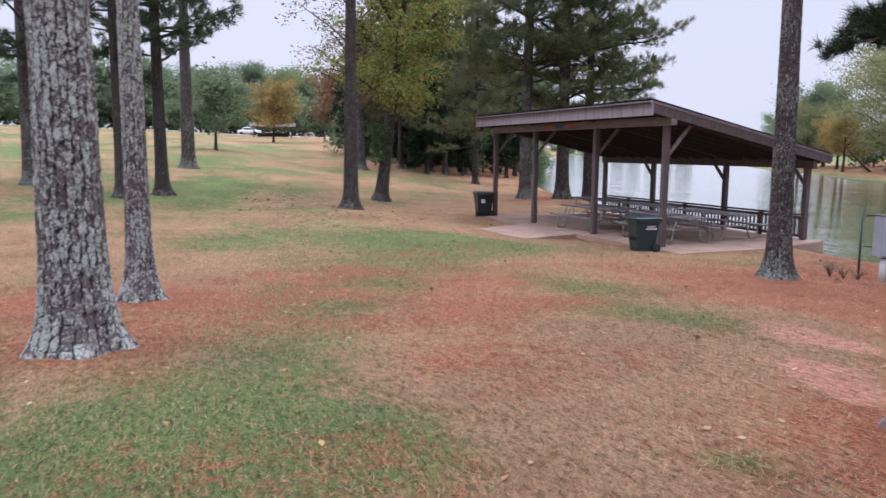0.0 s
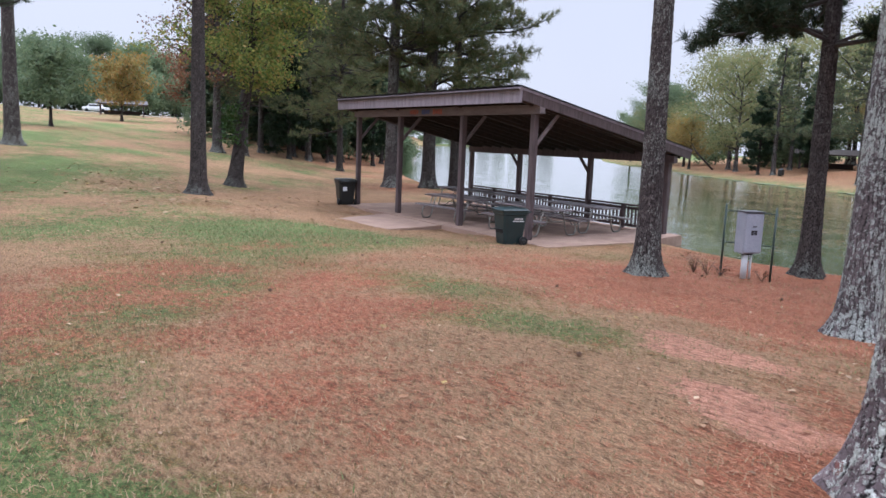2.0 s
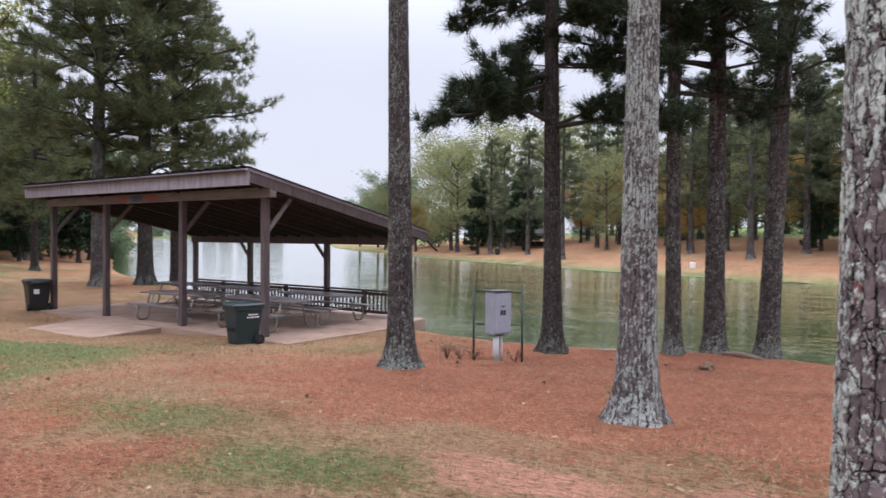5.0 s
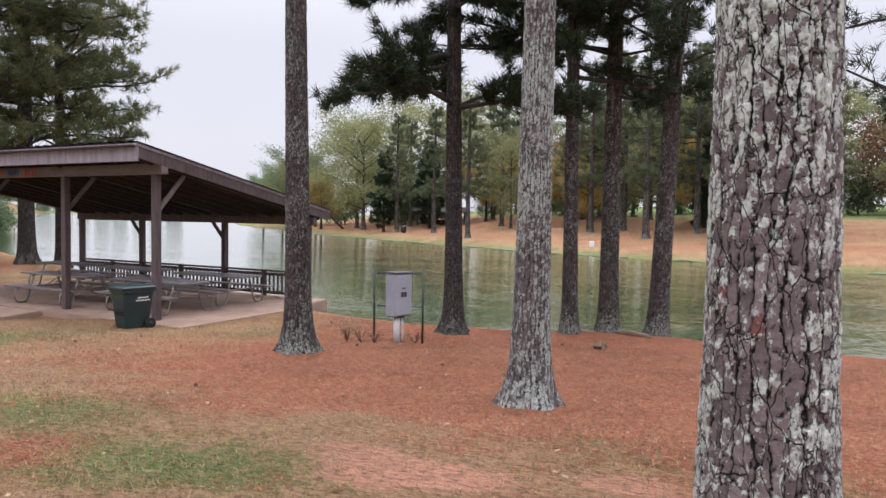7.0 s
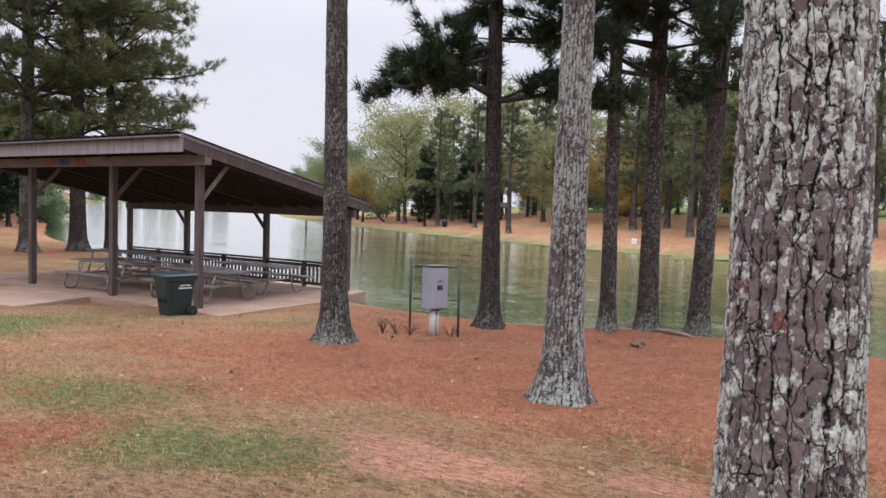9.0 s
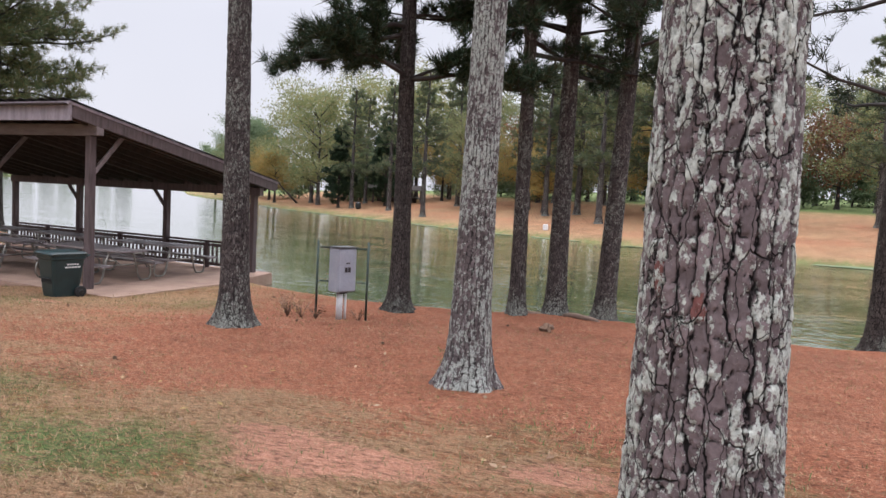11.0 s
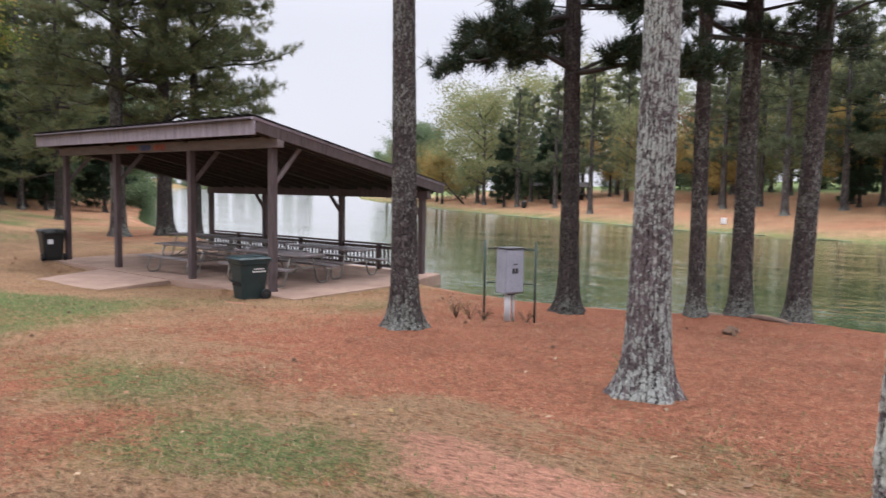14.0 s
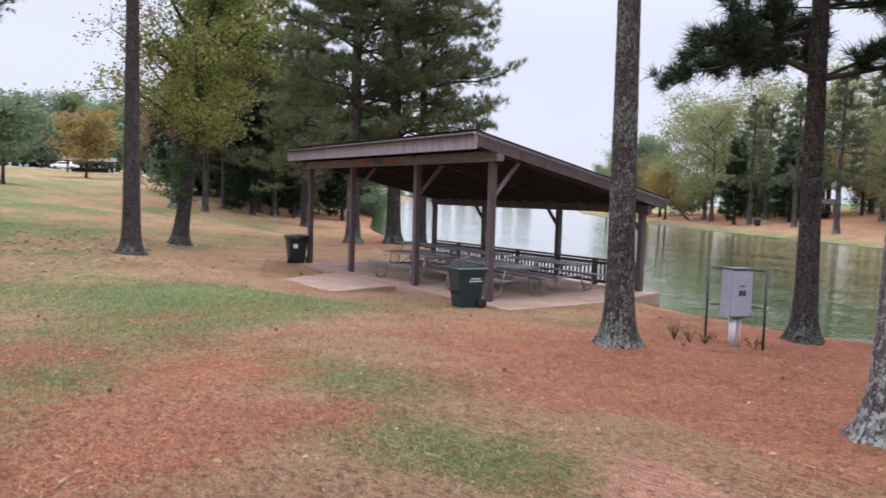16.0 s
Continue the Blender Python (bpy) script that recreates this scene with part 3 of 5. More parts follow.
# ---- pavilion ----
POST_X, FRONT, REAR, SLAB = (-13.64, -16.68, -20.2, -23.15), 13.26, 18.06, -0.27
ROOF_L, ROOF_R, ROOF_F, ROOF_B, TOP_F, TOP_B = -23.45, -13.35, 12.6, 18.6, 3.35, 2.1
SLOPE = (TOP_B - TOP_F) / (ROOF_B - ROOF_F)


def roof_z(y):
    return TOP_F + SLOPE * (y - ROOF_F)


def poured(outline, low):
    """A concrete slab from its upper outline down to a depth, with a worn upper edge."""
    bm = bmesh.new()
    tops = [bm.verts.new(c) for c in outline]
    lows = [bm.verts.new((x, y, low)) for x, y, z in outline]
    bm.faces.new(tops)
    rim = []
    for i in range(len(tops)):
        j = (i + 1) % len(tops)
        bm.faces.new((tops[i], lows[i], lows[j], tops[j]))
        rim.append(bm.edges.get((tops[i], tops[j])))
    bmesh.ops.bevel(bm, geom=rim, offset=0.02, segments=2, affect="EDGES")
    return bm


slab = poured([(x, y, SLAB) for x, y in ((-23.62, 12.8), (-12.4, 12.8), (-12.5, 15.8), (-13.25, 18.4), (-23.62, 18.4))], -0.75)
structure("floor_slab", slab, M_CONCRETE, "worn pinkish concrete floor slab of the pavilion")
apron = poured([(-18.98, 10.2, -0.29), (-16.25, 10.2, -0.29), (-16.85, 12.79, SLAB - 0.004), (-20.15, 12.79, SLAB - 0.004)], -0.7)
structure("entrance_apron", apron, M_CONCRETE, "pale concrete apron slab in front of the pavilion")

pavilion = thing("picnic_pavilion", pose(-18.3, 15.6, SLAB), "open brown timber picnic pavilion with sloping shed roof", "pavilion")
PAV = pavilion.matrix_world.inverted()


def pav(name, bm, mat, label="", parent=None):
    bmesh.ops.transform(bm, matrix=PAV, verts=bm.verts)
    ob = part(name, bm, mat, parent or pavilion, label)
    return ob


post_mesh = {}
for row, top in ((FRONT, 2.75), (REAR, 1.72)):
    for x in POST_X:
        h = top - SLAB
        pav("post", solid((0.15, 0.15, h), pose(x, row, SLAB + h / 2), 0.012), M_WOOD)
pav("beam", bar((-23.35, FRONT - 0.02, 2.86), (-13.35, FRONT - 0.02, 2.86), 0.17, 0.22), M_BEAM, "weathered grey front beam")
pav("beam", bar((-23.3, REAR, 1.8), (-13.4, REAR, 1.8), 0.15, 0.2), M_WOOD)
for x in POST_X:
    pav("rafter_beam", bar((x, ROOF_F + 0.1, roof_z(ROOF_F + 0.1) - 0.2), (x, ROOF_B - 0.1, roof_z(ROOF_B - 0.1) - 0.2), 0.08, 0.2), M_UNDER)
count = 17
for i in range(count):
    x = ROOF_L + 0.25 + (ROOF_R - ROOF_L - 0.5) * i / (count - 1)
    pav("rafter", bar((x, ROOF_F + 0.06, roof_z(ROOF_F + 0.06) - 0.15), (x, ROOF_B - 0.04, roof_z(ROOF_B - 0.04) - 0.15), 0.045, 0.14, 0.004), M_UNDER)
for i in range(12):
    y = ROOF_F + 0.12 + (ROOF_B - ROOF_F - 0.24) * i / 11
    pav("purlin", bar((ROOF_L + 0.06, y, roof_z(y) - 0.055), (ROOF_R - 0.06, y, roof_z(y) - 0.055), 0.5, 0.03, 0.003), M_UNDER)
pav("fascia", bar((ROOF_L, ROOF_F, 3.15), (ROOF_R, ROOF_F, 3.15), 0.045, 0.36, 0.005), M_FASCIA, "pale grey weathered front fascia board")
pav("rear_fascia", bar((ROOF_L, ROOF_B, TOP_B - 0.13), (ROOF_R, ROOF_B, TOP_B - 0.13), 0.045, 0.2, 0.005), M_WOOD)
for x in (ROOF_L + 0.02, ROOF_R - 0.02):
    pav("barge_board", bar((x, ROOF_F + 0.025, roof_z(ROOF_F) - 0.2), (x, ROOF_B - 0.025, roof_z(ROOF_B) - 0.16), 0.045, 0.24, 0.005), M_WOOD)
    pav("barge_trim", bar((x, ROOF_F - 0.05, roof_z(ROOF_F) - 0.05), (x, ROOF_B + 0.02, roof_z(ROOF_B) - 0.05), 0.07, 0.06, 0.004), M_FASCIA)
ribbed = bmesh.new()
steps = 132
for k in range(2):
    y = (ROOF_F - 0.06, ROOF_B + 0.1)[k]
    for i in range(steps + 1):
        lift = 0.022 if i % 4 in (1, 2) else 0.0
        ribbed.verts.new((ROOF_L - 0.05 + (ROOF_R - ROOF_L + 0.1) * i / steps, y, roof_z(y) + lift))
ribbed.verts.ensure_lookup_table()
for i in range(steps):
    ribbed.faces.new([ribbed.verts[j] for j in (i, i + 1, i + steps + 2, i + steps + 1)])
bmesh.ops.solidify(ribbed, geom=ribbed.faces[:], thickness=0.012)
pav("metal_roof", ribbed, M_ROOF, "dark brown ribbed metal roofing")
for x in POST_X:
    for sign in (-1,):
        if x > -23:
            pav("brace", bar((x + 0.05 * sign, REAR, 1.25), (x + 0.5 * sign, REAR, 1.74), 0.06, 0.09, 0.004), M_WOOD)
    pav("brace", bar((x, FRONT + 0.06, 2.02), (x, FRONT + 0.75, roof_z(FRONT + 0.75) - 0.26), 0.05, 0.09, 0.004), M_BEAM)
pav("deck_edge", bar((-13.8, 18.48, -0.37), (-13.42, 18.48, -0.37), 0.15, 0.18, 0.01), M_WOOD)
for i, (w, mat) in enumerate(((0.52, M_RED), (0.46, M_BLUE), (0.52, M_RED))):
    x = -19.2 + i * 0.66
    for k in range(4):
        pav("sign_letter", solid((w / 4 - 0.03, 0.012, 0.11 + 0.02 * ((k * 7 + i) % 3)), pose(x + (k - 1.5) * w / 4, FRONT - 0.112, 2.86), 0.003), mat)

railing = thing("railing", pose(-18.3, REAR + 0.02, SLAB), "dark brown timber railing along the lake side", "railing")
RAIL = railing.matrix_world.inverted()


def rail(name, bm, mat=M_WOOD, mesh=None):
    bmesh.ops.transform(bm, matrix=RAIL, verts=bm.verts)
    return part(name, bm, mat, railing)


RAIL_TOP = 0.42
rail("top_rail", bar((-23.0, REAR + 0.02, RAIL_TOP), (-13.7, REAR + 0.02, RAIL_TOP), 0.11, 0.05))
rail("upper_rail", bar((-23.0, REAR + 0.02, RAIL_TOP - 0.09), (-13.7, REAR + 0.02, RAIL_TOP - 0.09), 0.04, 0.08))
rail("bottom_rail", bar((-23.0, REAR + 0.02, SLAB + 0.1), (-13.7, REAR + 0.02, SLAB + 0.1), 0.04, 0.08))
for x in (-21.65, -18.5, -15.2):
    rail("rail_post", solid((0.11, 0.11, 0.72), pose(x, REAR + 0.02, SLAB + 0.36), 0.008))
baluster = mesh_of(solid((0.045, 0.045, 0.55), Matrix(), 0.003), "baluster")
for i in range(62):
    x = -22.92 + i * 0.149
    ob = part("baluster", baluster, M_WOOD, railing)
    ob.location = (x + 18.3, 0.025, 0.345)


def picnic_table():
    """A plank table with two benches on bent tube legs."""
    t = thing("picnic_table", Matrix(), "weathered grey plank picnic table with bent metal tube legs", "table", "picnic tables under the pavilion")
    for i in range(3):
        part("tabletop_plank", solid((2.45, 0.225, 0.04), pose(0, (i - 1) * 0.237, 0.69), 0.006), M_TABLE, t)
    for s in (-1, 1):
        part("bench", solid((2.45, 0.25, 0.04), pose(0, s * 0.68, 0.41), 0.006), M_TABLE, t)
    for x in (-0.82, 0.82):
        for s in (-1, 1):
            pts = [(x, s * 0.3, 0.665), (x, s * 0.36, 0.5), (x, s * 0.46, 0.12), (x, s * 0.52, 0.03), (x, s * 0.62, 0.016), (x, s * 0.74, 0.03),
                   (x, s * 0.8, 0.12), (x, s * 0.78, 0.3), (x, s * 0.7, 0.385)]
            part("leg", tube(pts, 0.021), M_GALV, t, "bent galvanized tube leg")
        part("cross_tube", tube([(x, -0.75, 0.375), (x, 0.75, 0.375)], 0.019), M_GALV, t)
        part("top_bearer", tube([(x, -0.34, 0.655), (x, 0.34, 0.655)], 0.019), M_GALV, t)
        part("stay", tube([(x, 0, 0.38), (x * 0.25, 0, 0.66)], 0.014), M_GALV, t)
    return t


table = picnic_table()
table.matrix_world = pose(-17.85, 14.05, SLAB, 0, 0, 3)
for x, y, turn in ((-14.85, 14.35, 0), (-18.3, 16.35, -1), (-15.1, 16.25, 1), (-21.2, 16.4, 2)):
    copy_thing(table, pose(x, y, SLAB, 0, 0, turn))


def rounded_prism(levels, bevel_corner=0.06, sides=3):
    """A body through rounded rectangles (z, width, depth, shift)."""
    bm, rings = bmesh.new(), []
    for z, w, d, shift in levels:
        ring, r = [], min(bevel_corner, w / 3, d / 3)
        for cx, cy, a0 in ((w / 2 - r, d / 2 - r, 0), (-w / 2 + r, d / 2 - r, 90), (-w / 2 + r, -d / 2 + r, 180), (w / 2 - r, -d / 2 + r, 270)):
            for k in range(sides + 1):
                a = radians(a0 + 90 * k / sides)
                ring.append(bm.verts.new((cx + r * math.cos(a), cy + r * math.sin(a) + shift, z)))
        rings.append(ring)
    n = len(rings[0])
    for a, b in zip(rings, rings[1:]):
        for k in range(n):
            bm.faces.new((a[k], a[(k + 1) % n], b[(k + 1) % n], b[k]))
    bm.faces.new(list(reversed(rings[0])))
    bm.faces.new(rings[-1])
    return bm


def disc(radius, width, m, sides=20):
    bm = bmesh.new()
    bmesh.ops.create_cone(bm, cap_ends=True, segments=sides, radius1=radius, radius2=radius, depth=width)
    bmesh.ops.bevel(bm, geom=[e for e in bm.edges if abs(e.verts[0].co.z - e.verts[1].co.z) < 1e-4], offset=width * 0.2, segments=1, affect="EDGES")
    bmesh.ops.transform(bm, matrix=m, verts=bm.verts)
    return bm


def wheeled_cart(mat, label):
    """A wheeled rubbish cart; its handle side is at +y, its front at -y."""
    c = thing("rubbish_cart", Matrix(), label, "rubbish bin", "rubbish carts by the pavilion")
    body = part("body", rounded_prism([(0.02, 0.40, 0.40, 0), (0.1, 0.41, 0.43, 0), (0.66, 0.5, 0.54, 0), (0.68, 0.54, 0.58, 0), (0.735, 0.54, 0.58, 0)]), mat, c)
    part("lid", rounded_prism([(0.737, 0.56, 0.62, -0.01), (0.77, 0.57, 0.63, -0.01), (0.80, 0.52, 0.56, 0), (0.815, 0.40, 0.42, 0)]), mat, c)
    part("lid_hinge", tube([(-0.2, 0.31, 0.75), (0.2, 0.31, 0.75)], 0.02), mat, c)
    part("handle", tube([(-0.2, 0.3, 0.7), (-0.2, 0.37, 0.73), (0.2, 0.37, 0.73), (0.2, 0.3, 0.7)], 0.014), mat, c)
    part("lift_bar", tube([(-0.16, -0.262, 0.34), (0.16, -0.262, 0.34)], 0.014), M_TYRE, c)
    part("recess", solid((0.3, 0.02, 0.2), pose(0, -0.225, 0.36, -7), 0.004), M_TYRE, c)
    part("axle", tube([(-0.25, 0.19, 0.1), (0.25, 0.19, 0.1)], 0.012), M_GREYDARK, c)
    for s in (-1, 1):
        w = part("wheel", disc(0.1, 0.05, pose(s * 0.245, 0.19, 0.1, 0, 90, 0)), M_TYRE, c)
        part("hub", disc(0.045, 0.06, pose(s * 0.247, 0.19, 0.1, 0, 90, 0), 12), M_BLACK, w)
    return c


cart = wheeled_cart(M_CART, "dark green wheeled rubbish cart with white lettering on its side")
cart.matrix_world = pose(-13.15, 12.3, height_at(-13.15, 12.3) - 0.01, 0, 0, -8) @ Matrix.Diagonal((1.12, 1.12, 1.05, 1))
for k, (w, z) in enumerate(((0.2, 0.585), (0.26, 0.535))):
    for j in range(5):
        part("lettering", solid((0.006, w / 5 - 0.008, 0.026), pose(0.243 + 0.00 * k, 0.06 + (j - 2) * w / 5, z, 0, 4.2, 0), 0.001), M_WHITE, cart, "white stencilled lettering")
second = wheeled_cart(M_BLACK, "black wheeled rubbish cart standing beside a pavilion post")
second.matrix_world = pose(-23.3, 12.85, height_at(-23.3, 12.85) - 0.01, 0, 0, -100) @ Matrix.Diagonal((1.2, 1.2, 1.12, 1))
part("sticker", solid((0.12, 0.006, 0.12), pose(0.08, 0.27, 0.5, 5), 0.002), M_WHITE, second, "small white sticker")

# ---- electrical cabinet ----
BX, BY = -7.93, 13.68
BZ = height_at(BX, BY)
cabinet = thing("electrical_cabinet", pose(BX, BY, BZ, 0, 0, 70), "grey metal electrical cabinet on a post near the lake", "electrical box")
part("body", solid((0.36, 0.27, 0.74), pose(0, 0, 0.85), 0.012), M_GREYBOX, cabinet)
door = part("cover", solid((0.35, 0.02, 0.70), pose(0, -0.146, 0.85), 0.008), M_GREYBOX, cabinet)
part("label_plate", solid((0.055, 0.004, 0.085), pose(-0.032, -0.158, 0.86), 0.001), M_LABEL, door, "black label")
part("label_plate", solid((0.055, 0.004, 0.085), pose(0.032, -0.158, 0.86), 0.001), M_LABEL, door, "black label")
part("label_strip", solid((0.08, 0.004, 0.022), pose(0, -0.158, 0.97), 0.001), M_GREYDARK, door)
part("rain_hood", solid((0.39, 0.32, 0.02), pose(0, -0.01, 1.232), 0.004), M_GREYDARK, cabinet)
part("conduit_coupling", solid((0.16, 0.12, 0.04), pose(0.02, 0, 0.465), 0.006), M_GREYDARK, cabinet)
part("conduit", tube([(-0.03, 0, -0.05), (-0.03, 0, 0.46)], 0.055, 14), M_PVC, cabinet, "pale conduit pipe")
part("conduit", tube([(0.09, 0.0, -0.05), (0.09, 0.0, 0.46)], 0.022, 10), M_PVC, cabinet, "pale conduit pipe")
part("side_clip", solid((0.02, 0.06, 0.02), pose(0.19, -0.02, 0.6), 0.003), M_GREYDARK, cabinet)

frame_rack = thing("steel_post_rack", pose(BX, BY, BZ, 0, 0, 22), "two thin steel posts with cross bars round the cabinet", "metal posts")
for s in (-1, 1):
    part("post", tube([(s * 0.43, 0.02, -0.1), (s * 0.43, 0.02, 1.33)], 0.02, 8), M_POSTGREEN, frame_rack)
for z in (1.2, 0.62):
    part("cross_bar", tube([(-0.43, 0.17, z), (0.43, 0.17, z)], 0.014, 6), M_POSTGREEN, frame_rack)
    for s in (-1, 1):
        part("clip", tube([(s * 0.43, 0.02, z), (s * 0.43, 0.17, z)], 0.014, 6), M_POSTGREEN, frame_rack)


# ---- trees ----
rng = np.random.default_rng(5)


def trunk_mesh(name, r, height, flare, around, rings, cell, depth, seed, lean=(0.0, 0.0), bend=0.1, stretch=1.45, keep=0.35):
    """A tapering trunk with a spreading foot and furrowed plates of bark."""
    z = np.asarray(rings, float)
    th = np.linspace(0, math.tau, around, endpoint=False)
    T, Z = np.meshgrid(th, z)
    taper = r * (1 - (1 - keep) * np.clip(Z, 0, None) / height)
    foot = flare * np.exp(-np.clip(Z, 0, None) / 0.2) * (1 + 0.35 * np.sin(5 * T + seed) + 0.2 * np.sin(3 * T + 2 * seed)) + flare * 0.35 * np.exp(-np.clip(Z, 0, None) / 0.7)
    n = max(5, round(math.tau * r / cell))
    a, b = r * np.cos(T) / cell, r * np.sin(T) / cell
    zc = Z / cell
    # Columns of plates between ragged upright furrows, each broken by thin cross cracks
    w = (T / math.tau * n + 0.34 * wobble(0.7 * a, 0.22 * zc + 0.7 * b, seed + 11) + 0.2 * wobble(1.6 * a, 0.6 * zc + 1.6 * b, seed + 12)
         + 0.17 * wobble(3.1 * a, 2.1 * zc + 3.1 * b, seed + 13) + 0.1 * wobble(6.5 * a, 5 * zc + 6.5 * b, seed + 14))
    column = np.mod(np.floor(w), n)
    fx = 0.5 - np.abs(np.mod(w, 1) - 0.5)
    v = (zc / stretch + 9 * hashed(column, 3 + 0 * column, seed) + 0.3 * wobble(1.1 * column, 0.45 * zc, seed + 2)
         + 0.16 * wobble(2.4 * a, 1.6 * zc + 2.4 * b, seed + 4) + 0.08 * wobble(6 * a, 4 * zc + 6 * b, seed + 5) + 0.9 * (np.mod(w, 1) - 0.5) * (hashed(column, np.floor(zc * 0.4), seed + 6) - 0.5))
    row = np.floor(v)
    fy = 0.5 - np.abs(np.mod(v, 1) - 0.5)
    plate = hashed(column, row, seed + 9)
    gap = 0.05 * np.clip(0.3 + wobble(1.5 * a + 3, 0.5 * zc + 1.5 * b, seed + 15), 0, 1)
    crack = np.minimum(np.clip(fx - gap, 0, 1), fy * stretch * 0.75 + 0.01 + 0.12 * np.clip(plate - 0.6, 0, 1))
    flake, step = plates(2.3 * (w - 0.3 * np.sin(zc)), 1.6 * v * stretch, max(2, round(2.3 * n)), seed + 40)
    rough = depth * (np.clip(crack * 12, 0, 1) - 1) + depth * 0.6 * (plate - 0.5) + depth * 0.5 * (step - 0.5) * np.clip(flake * 12, 0, 1) * np.clip(crack * 6, 0, 1)
    R = taper + foot + rough
    sway = bend * (np.sin(Z / height * 3.1 + seed) - math.sin(seed))
    x = R * np.cos(T) + lean[0] * Z + sway
    y = R * np.sin(T) + lean[1] * Z + 0.6 * bend * (np.cos(Z / height * 2.6 + seed) - math.cos(seed))
    k = len(z)
    ids = np.arange(k * around).reshape(k, around)
    nxt = np.roll(ids, -1, 1)
    faces = np.stack([ids[:-1], nxt[:-1], nxt[1:], ids[1:]], -1).reshape(-1, 4)
    me = raw_mesh(name, np.stack([x, y, Z], -1).reshape(-1, 3), faces, True)
    attribute(me, "crack", np.clip(crack, 0, 1).ravel())
    attribute(me, "plate", plate.ravel())
    return me


def spine(z, height, lean, bend, seed):
    return Vector((lean[0] * z + bend * (math.sin(z / height * 3.1 + seed) - math.sin(seed)),
                   lean[1] * z + 0.6 * bend * (math.cos(z / height * 2.6 + seed) - math.cos(seed)), z))


def tufts(centres, ways, needles, length, width, seed):
    """Bunches of needles, each needle one thin triangle."""
    g = np.random.default_rng(seed)
    c = np.repeat(np.asarray(centres, float), needles, 0)
    w = np.repeat(np.asarray(ways, float), needles, 0)
    d = w * 0.55 + g.normal(size=c.shape) * 0.6
    d /= np.linalg.norm(d, axis=1, keepdims=True) + 1e-9
    s = np.cross(d, g.normal(size=c.shape))
    s /= np.linalg.norm(s, axis=1, keepdims=True) + 1e-9
    ln = length * g.uniform(0.6, 1.15, (len(c), 1))
    base = c + g.normal(size=c.shape) * length * 0.12
    a, b, tip = base - s * width / 2, base + s * width / 2, base + d * ln
    verts = np.stack([a, b, tip], 1).reshape(-1, 3)
    return verts, np.arange(len(verts)).reshape(-1, 3)


def leaves(centres, size, spread, per, seed, flat=0.4):
    """Loose clumps of leaves, each leaf a bent four-sided blade."""
    g = np.random.default_rng(seed)
    c = np.repeat(np.asarray(centres, float), per, 0) + g.normal(size=(len(centres) * per, 3)) * np.array([spread, spread, spread * 0.7])
    n = g.normal(size=c.shape) + np.array([0, 0, flat])
    n /= np.linalg.norm(n, axis=1, keepdims=True)
    a = np.cross(n, g.normal(size=c.shape))
    a /= np.linalg.norm(a, axis=1, keepdims=True) + 1e-9
    b = np.cross(n, a)
    k = size * g.uniform(0.6, 1.25, (len(c), 1))
    verts = np.stack([c - a * k * 0.55, c + b * k * 0.32 + n * k * 0.06, c + a * k * 0.55, c - b * k * 0.32 + n * k * 0.06], 1).reshape(-1, 3)
    return verts, np.arange(len(verts)).reshape(-1, 4)


def pine_crown(height, low, reach, whorls, limbs, seed, needles, length, width, lean=(0, 0), bend=0.1, droop=0.12, step=0.34, dense=1.0, side=5):
    """Limbs in loose whorls up the trunk, with side twigs that end in bunches of needles."""
    g = random.Random(seed)
    wood, centres, ways = bmesh.new(), [], []
    for w in range(whorls):
        f = (w + g.uniform(-0.3, 0.3)) / max(1, whorls - 1)
        z = low + (height - 0.4 - low) * min(1, max(0, f))
        long = reach * (1 - 0.75 * max(0, f)) * (0.7 + 0.3 * min(1, 4 * max(0.05, f)))
        start = g.uniform(0, math.tau)
        for b in range(limbs):
            a = start + b * math.tau / limbs + g.uniform(-0.5, 0.5)
            ln = long * g.uniform(0.55, 1.1)
            root = spine(z + g.uniform(-0.7, 0.7), height, lean, bend, seed)
            out = Vector((math.cos(a), math.sin(a), 0))
            rise = g.uniform(-0.18, 0.5)
            curve = []
            for i in range(6):
                t = i / 5
                curve.append(root + out * ln * t + Vector((0, 0, ln * (rise * t - droop * t * t + 0.12 * t ** 4))) + Vector((g.uniform(-1, 1), g.uniform(-1, 1), g.uniform(-1, 1))) * 0.05 * ln * t)
            tube(curve, [0.035 * (ln / 2.5) ** 0.7 * (1.25 - t / 5) + 0.006 for t in range(6)], 5, bm=wood)
            k = max(3, round(ln / step * dense))
            for i in range(k):
                t = 0.28 + 0.72 * (i + g.random()) / k
                q = min(4, int(t * 5))
                p = curve[q].lerp(curve[q + 1], t * 5 - q)
                turn = a + g.choice((-1, 1)) * g.uniform(0.4, 1.2)
                tw = Vector((math.cos(turn), math.sin(turn), g.uniform(-0.35, 0.75)))
                tl = ln * 0.32 * (1.15 - t * 0.6) * g.uniform(0.5, 1.2)
                end = p + tw * tl
                tube([p, p.lerp(end, 0.5) + Vector((0, 0, -0.03 * tl)), end], [0.011, 0.008, 0.005], 3, bm=wood)
                for j in range(side):
                    s = (j + 0.6 + g.random() * 0.6) / side
                    centres.append(p.lerp(end, min(1.05, s)) + Vector((g.uniform(-1, 1), g.uniform(-1, 1), g.uniform(-0.8, 1))) * 0.16)
                    ways.append(tw + Vector((0, 0, 0.35)))
    verts, faces = tufts([tuple(c) for c in centres], [tuple(w) for w in ways], needles, length, width, seed)
    return mesh_of(wood, "branchwork"), raw_mesh("needles", verts, faces)


def rings_to(height, fine_to, fine, coarse, start=-0.25):
    return np.concatenate([np.arange(start, fine_to, fine), np.arange(fine_to, height + coarse, coarse)])


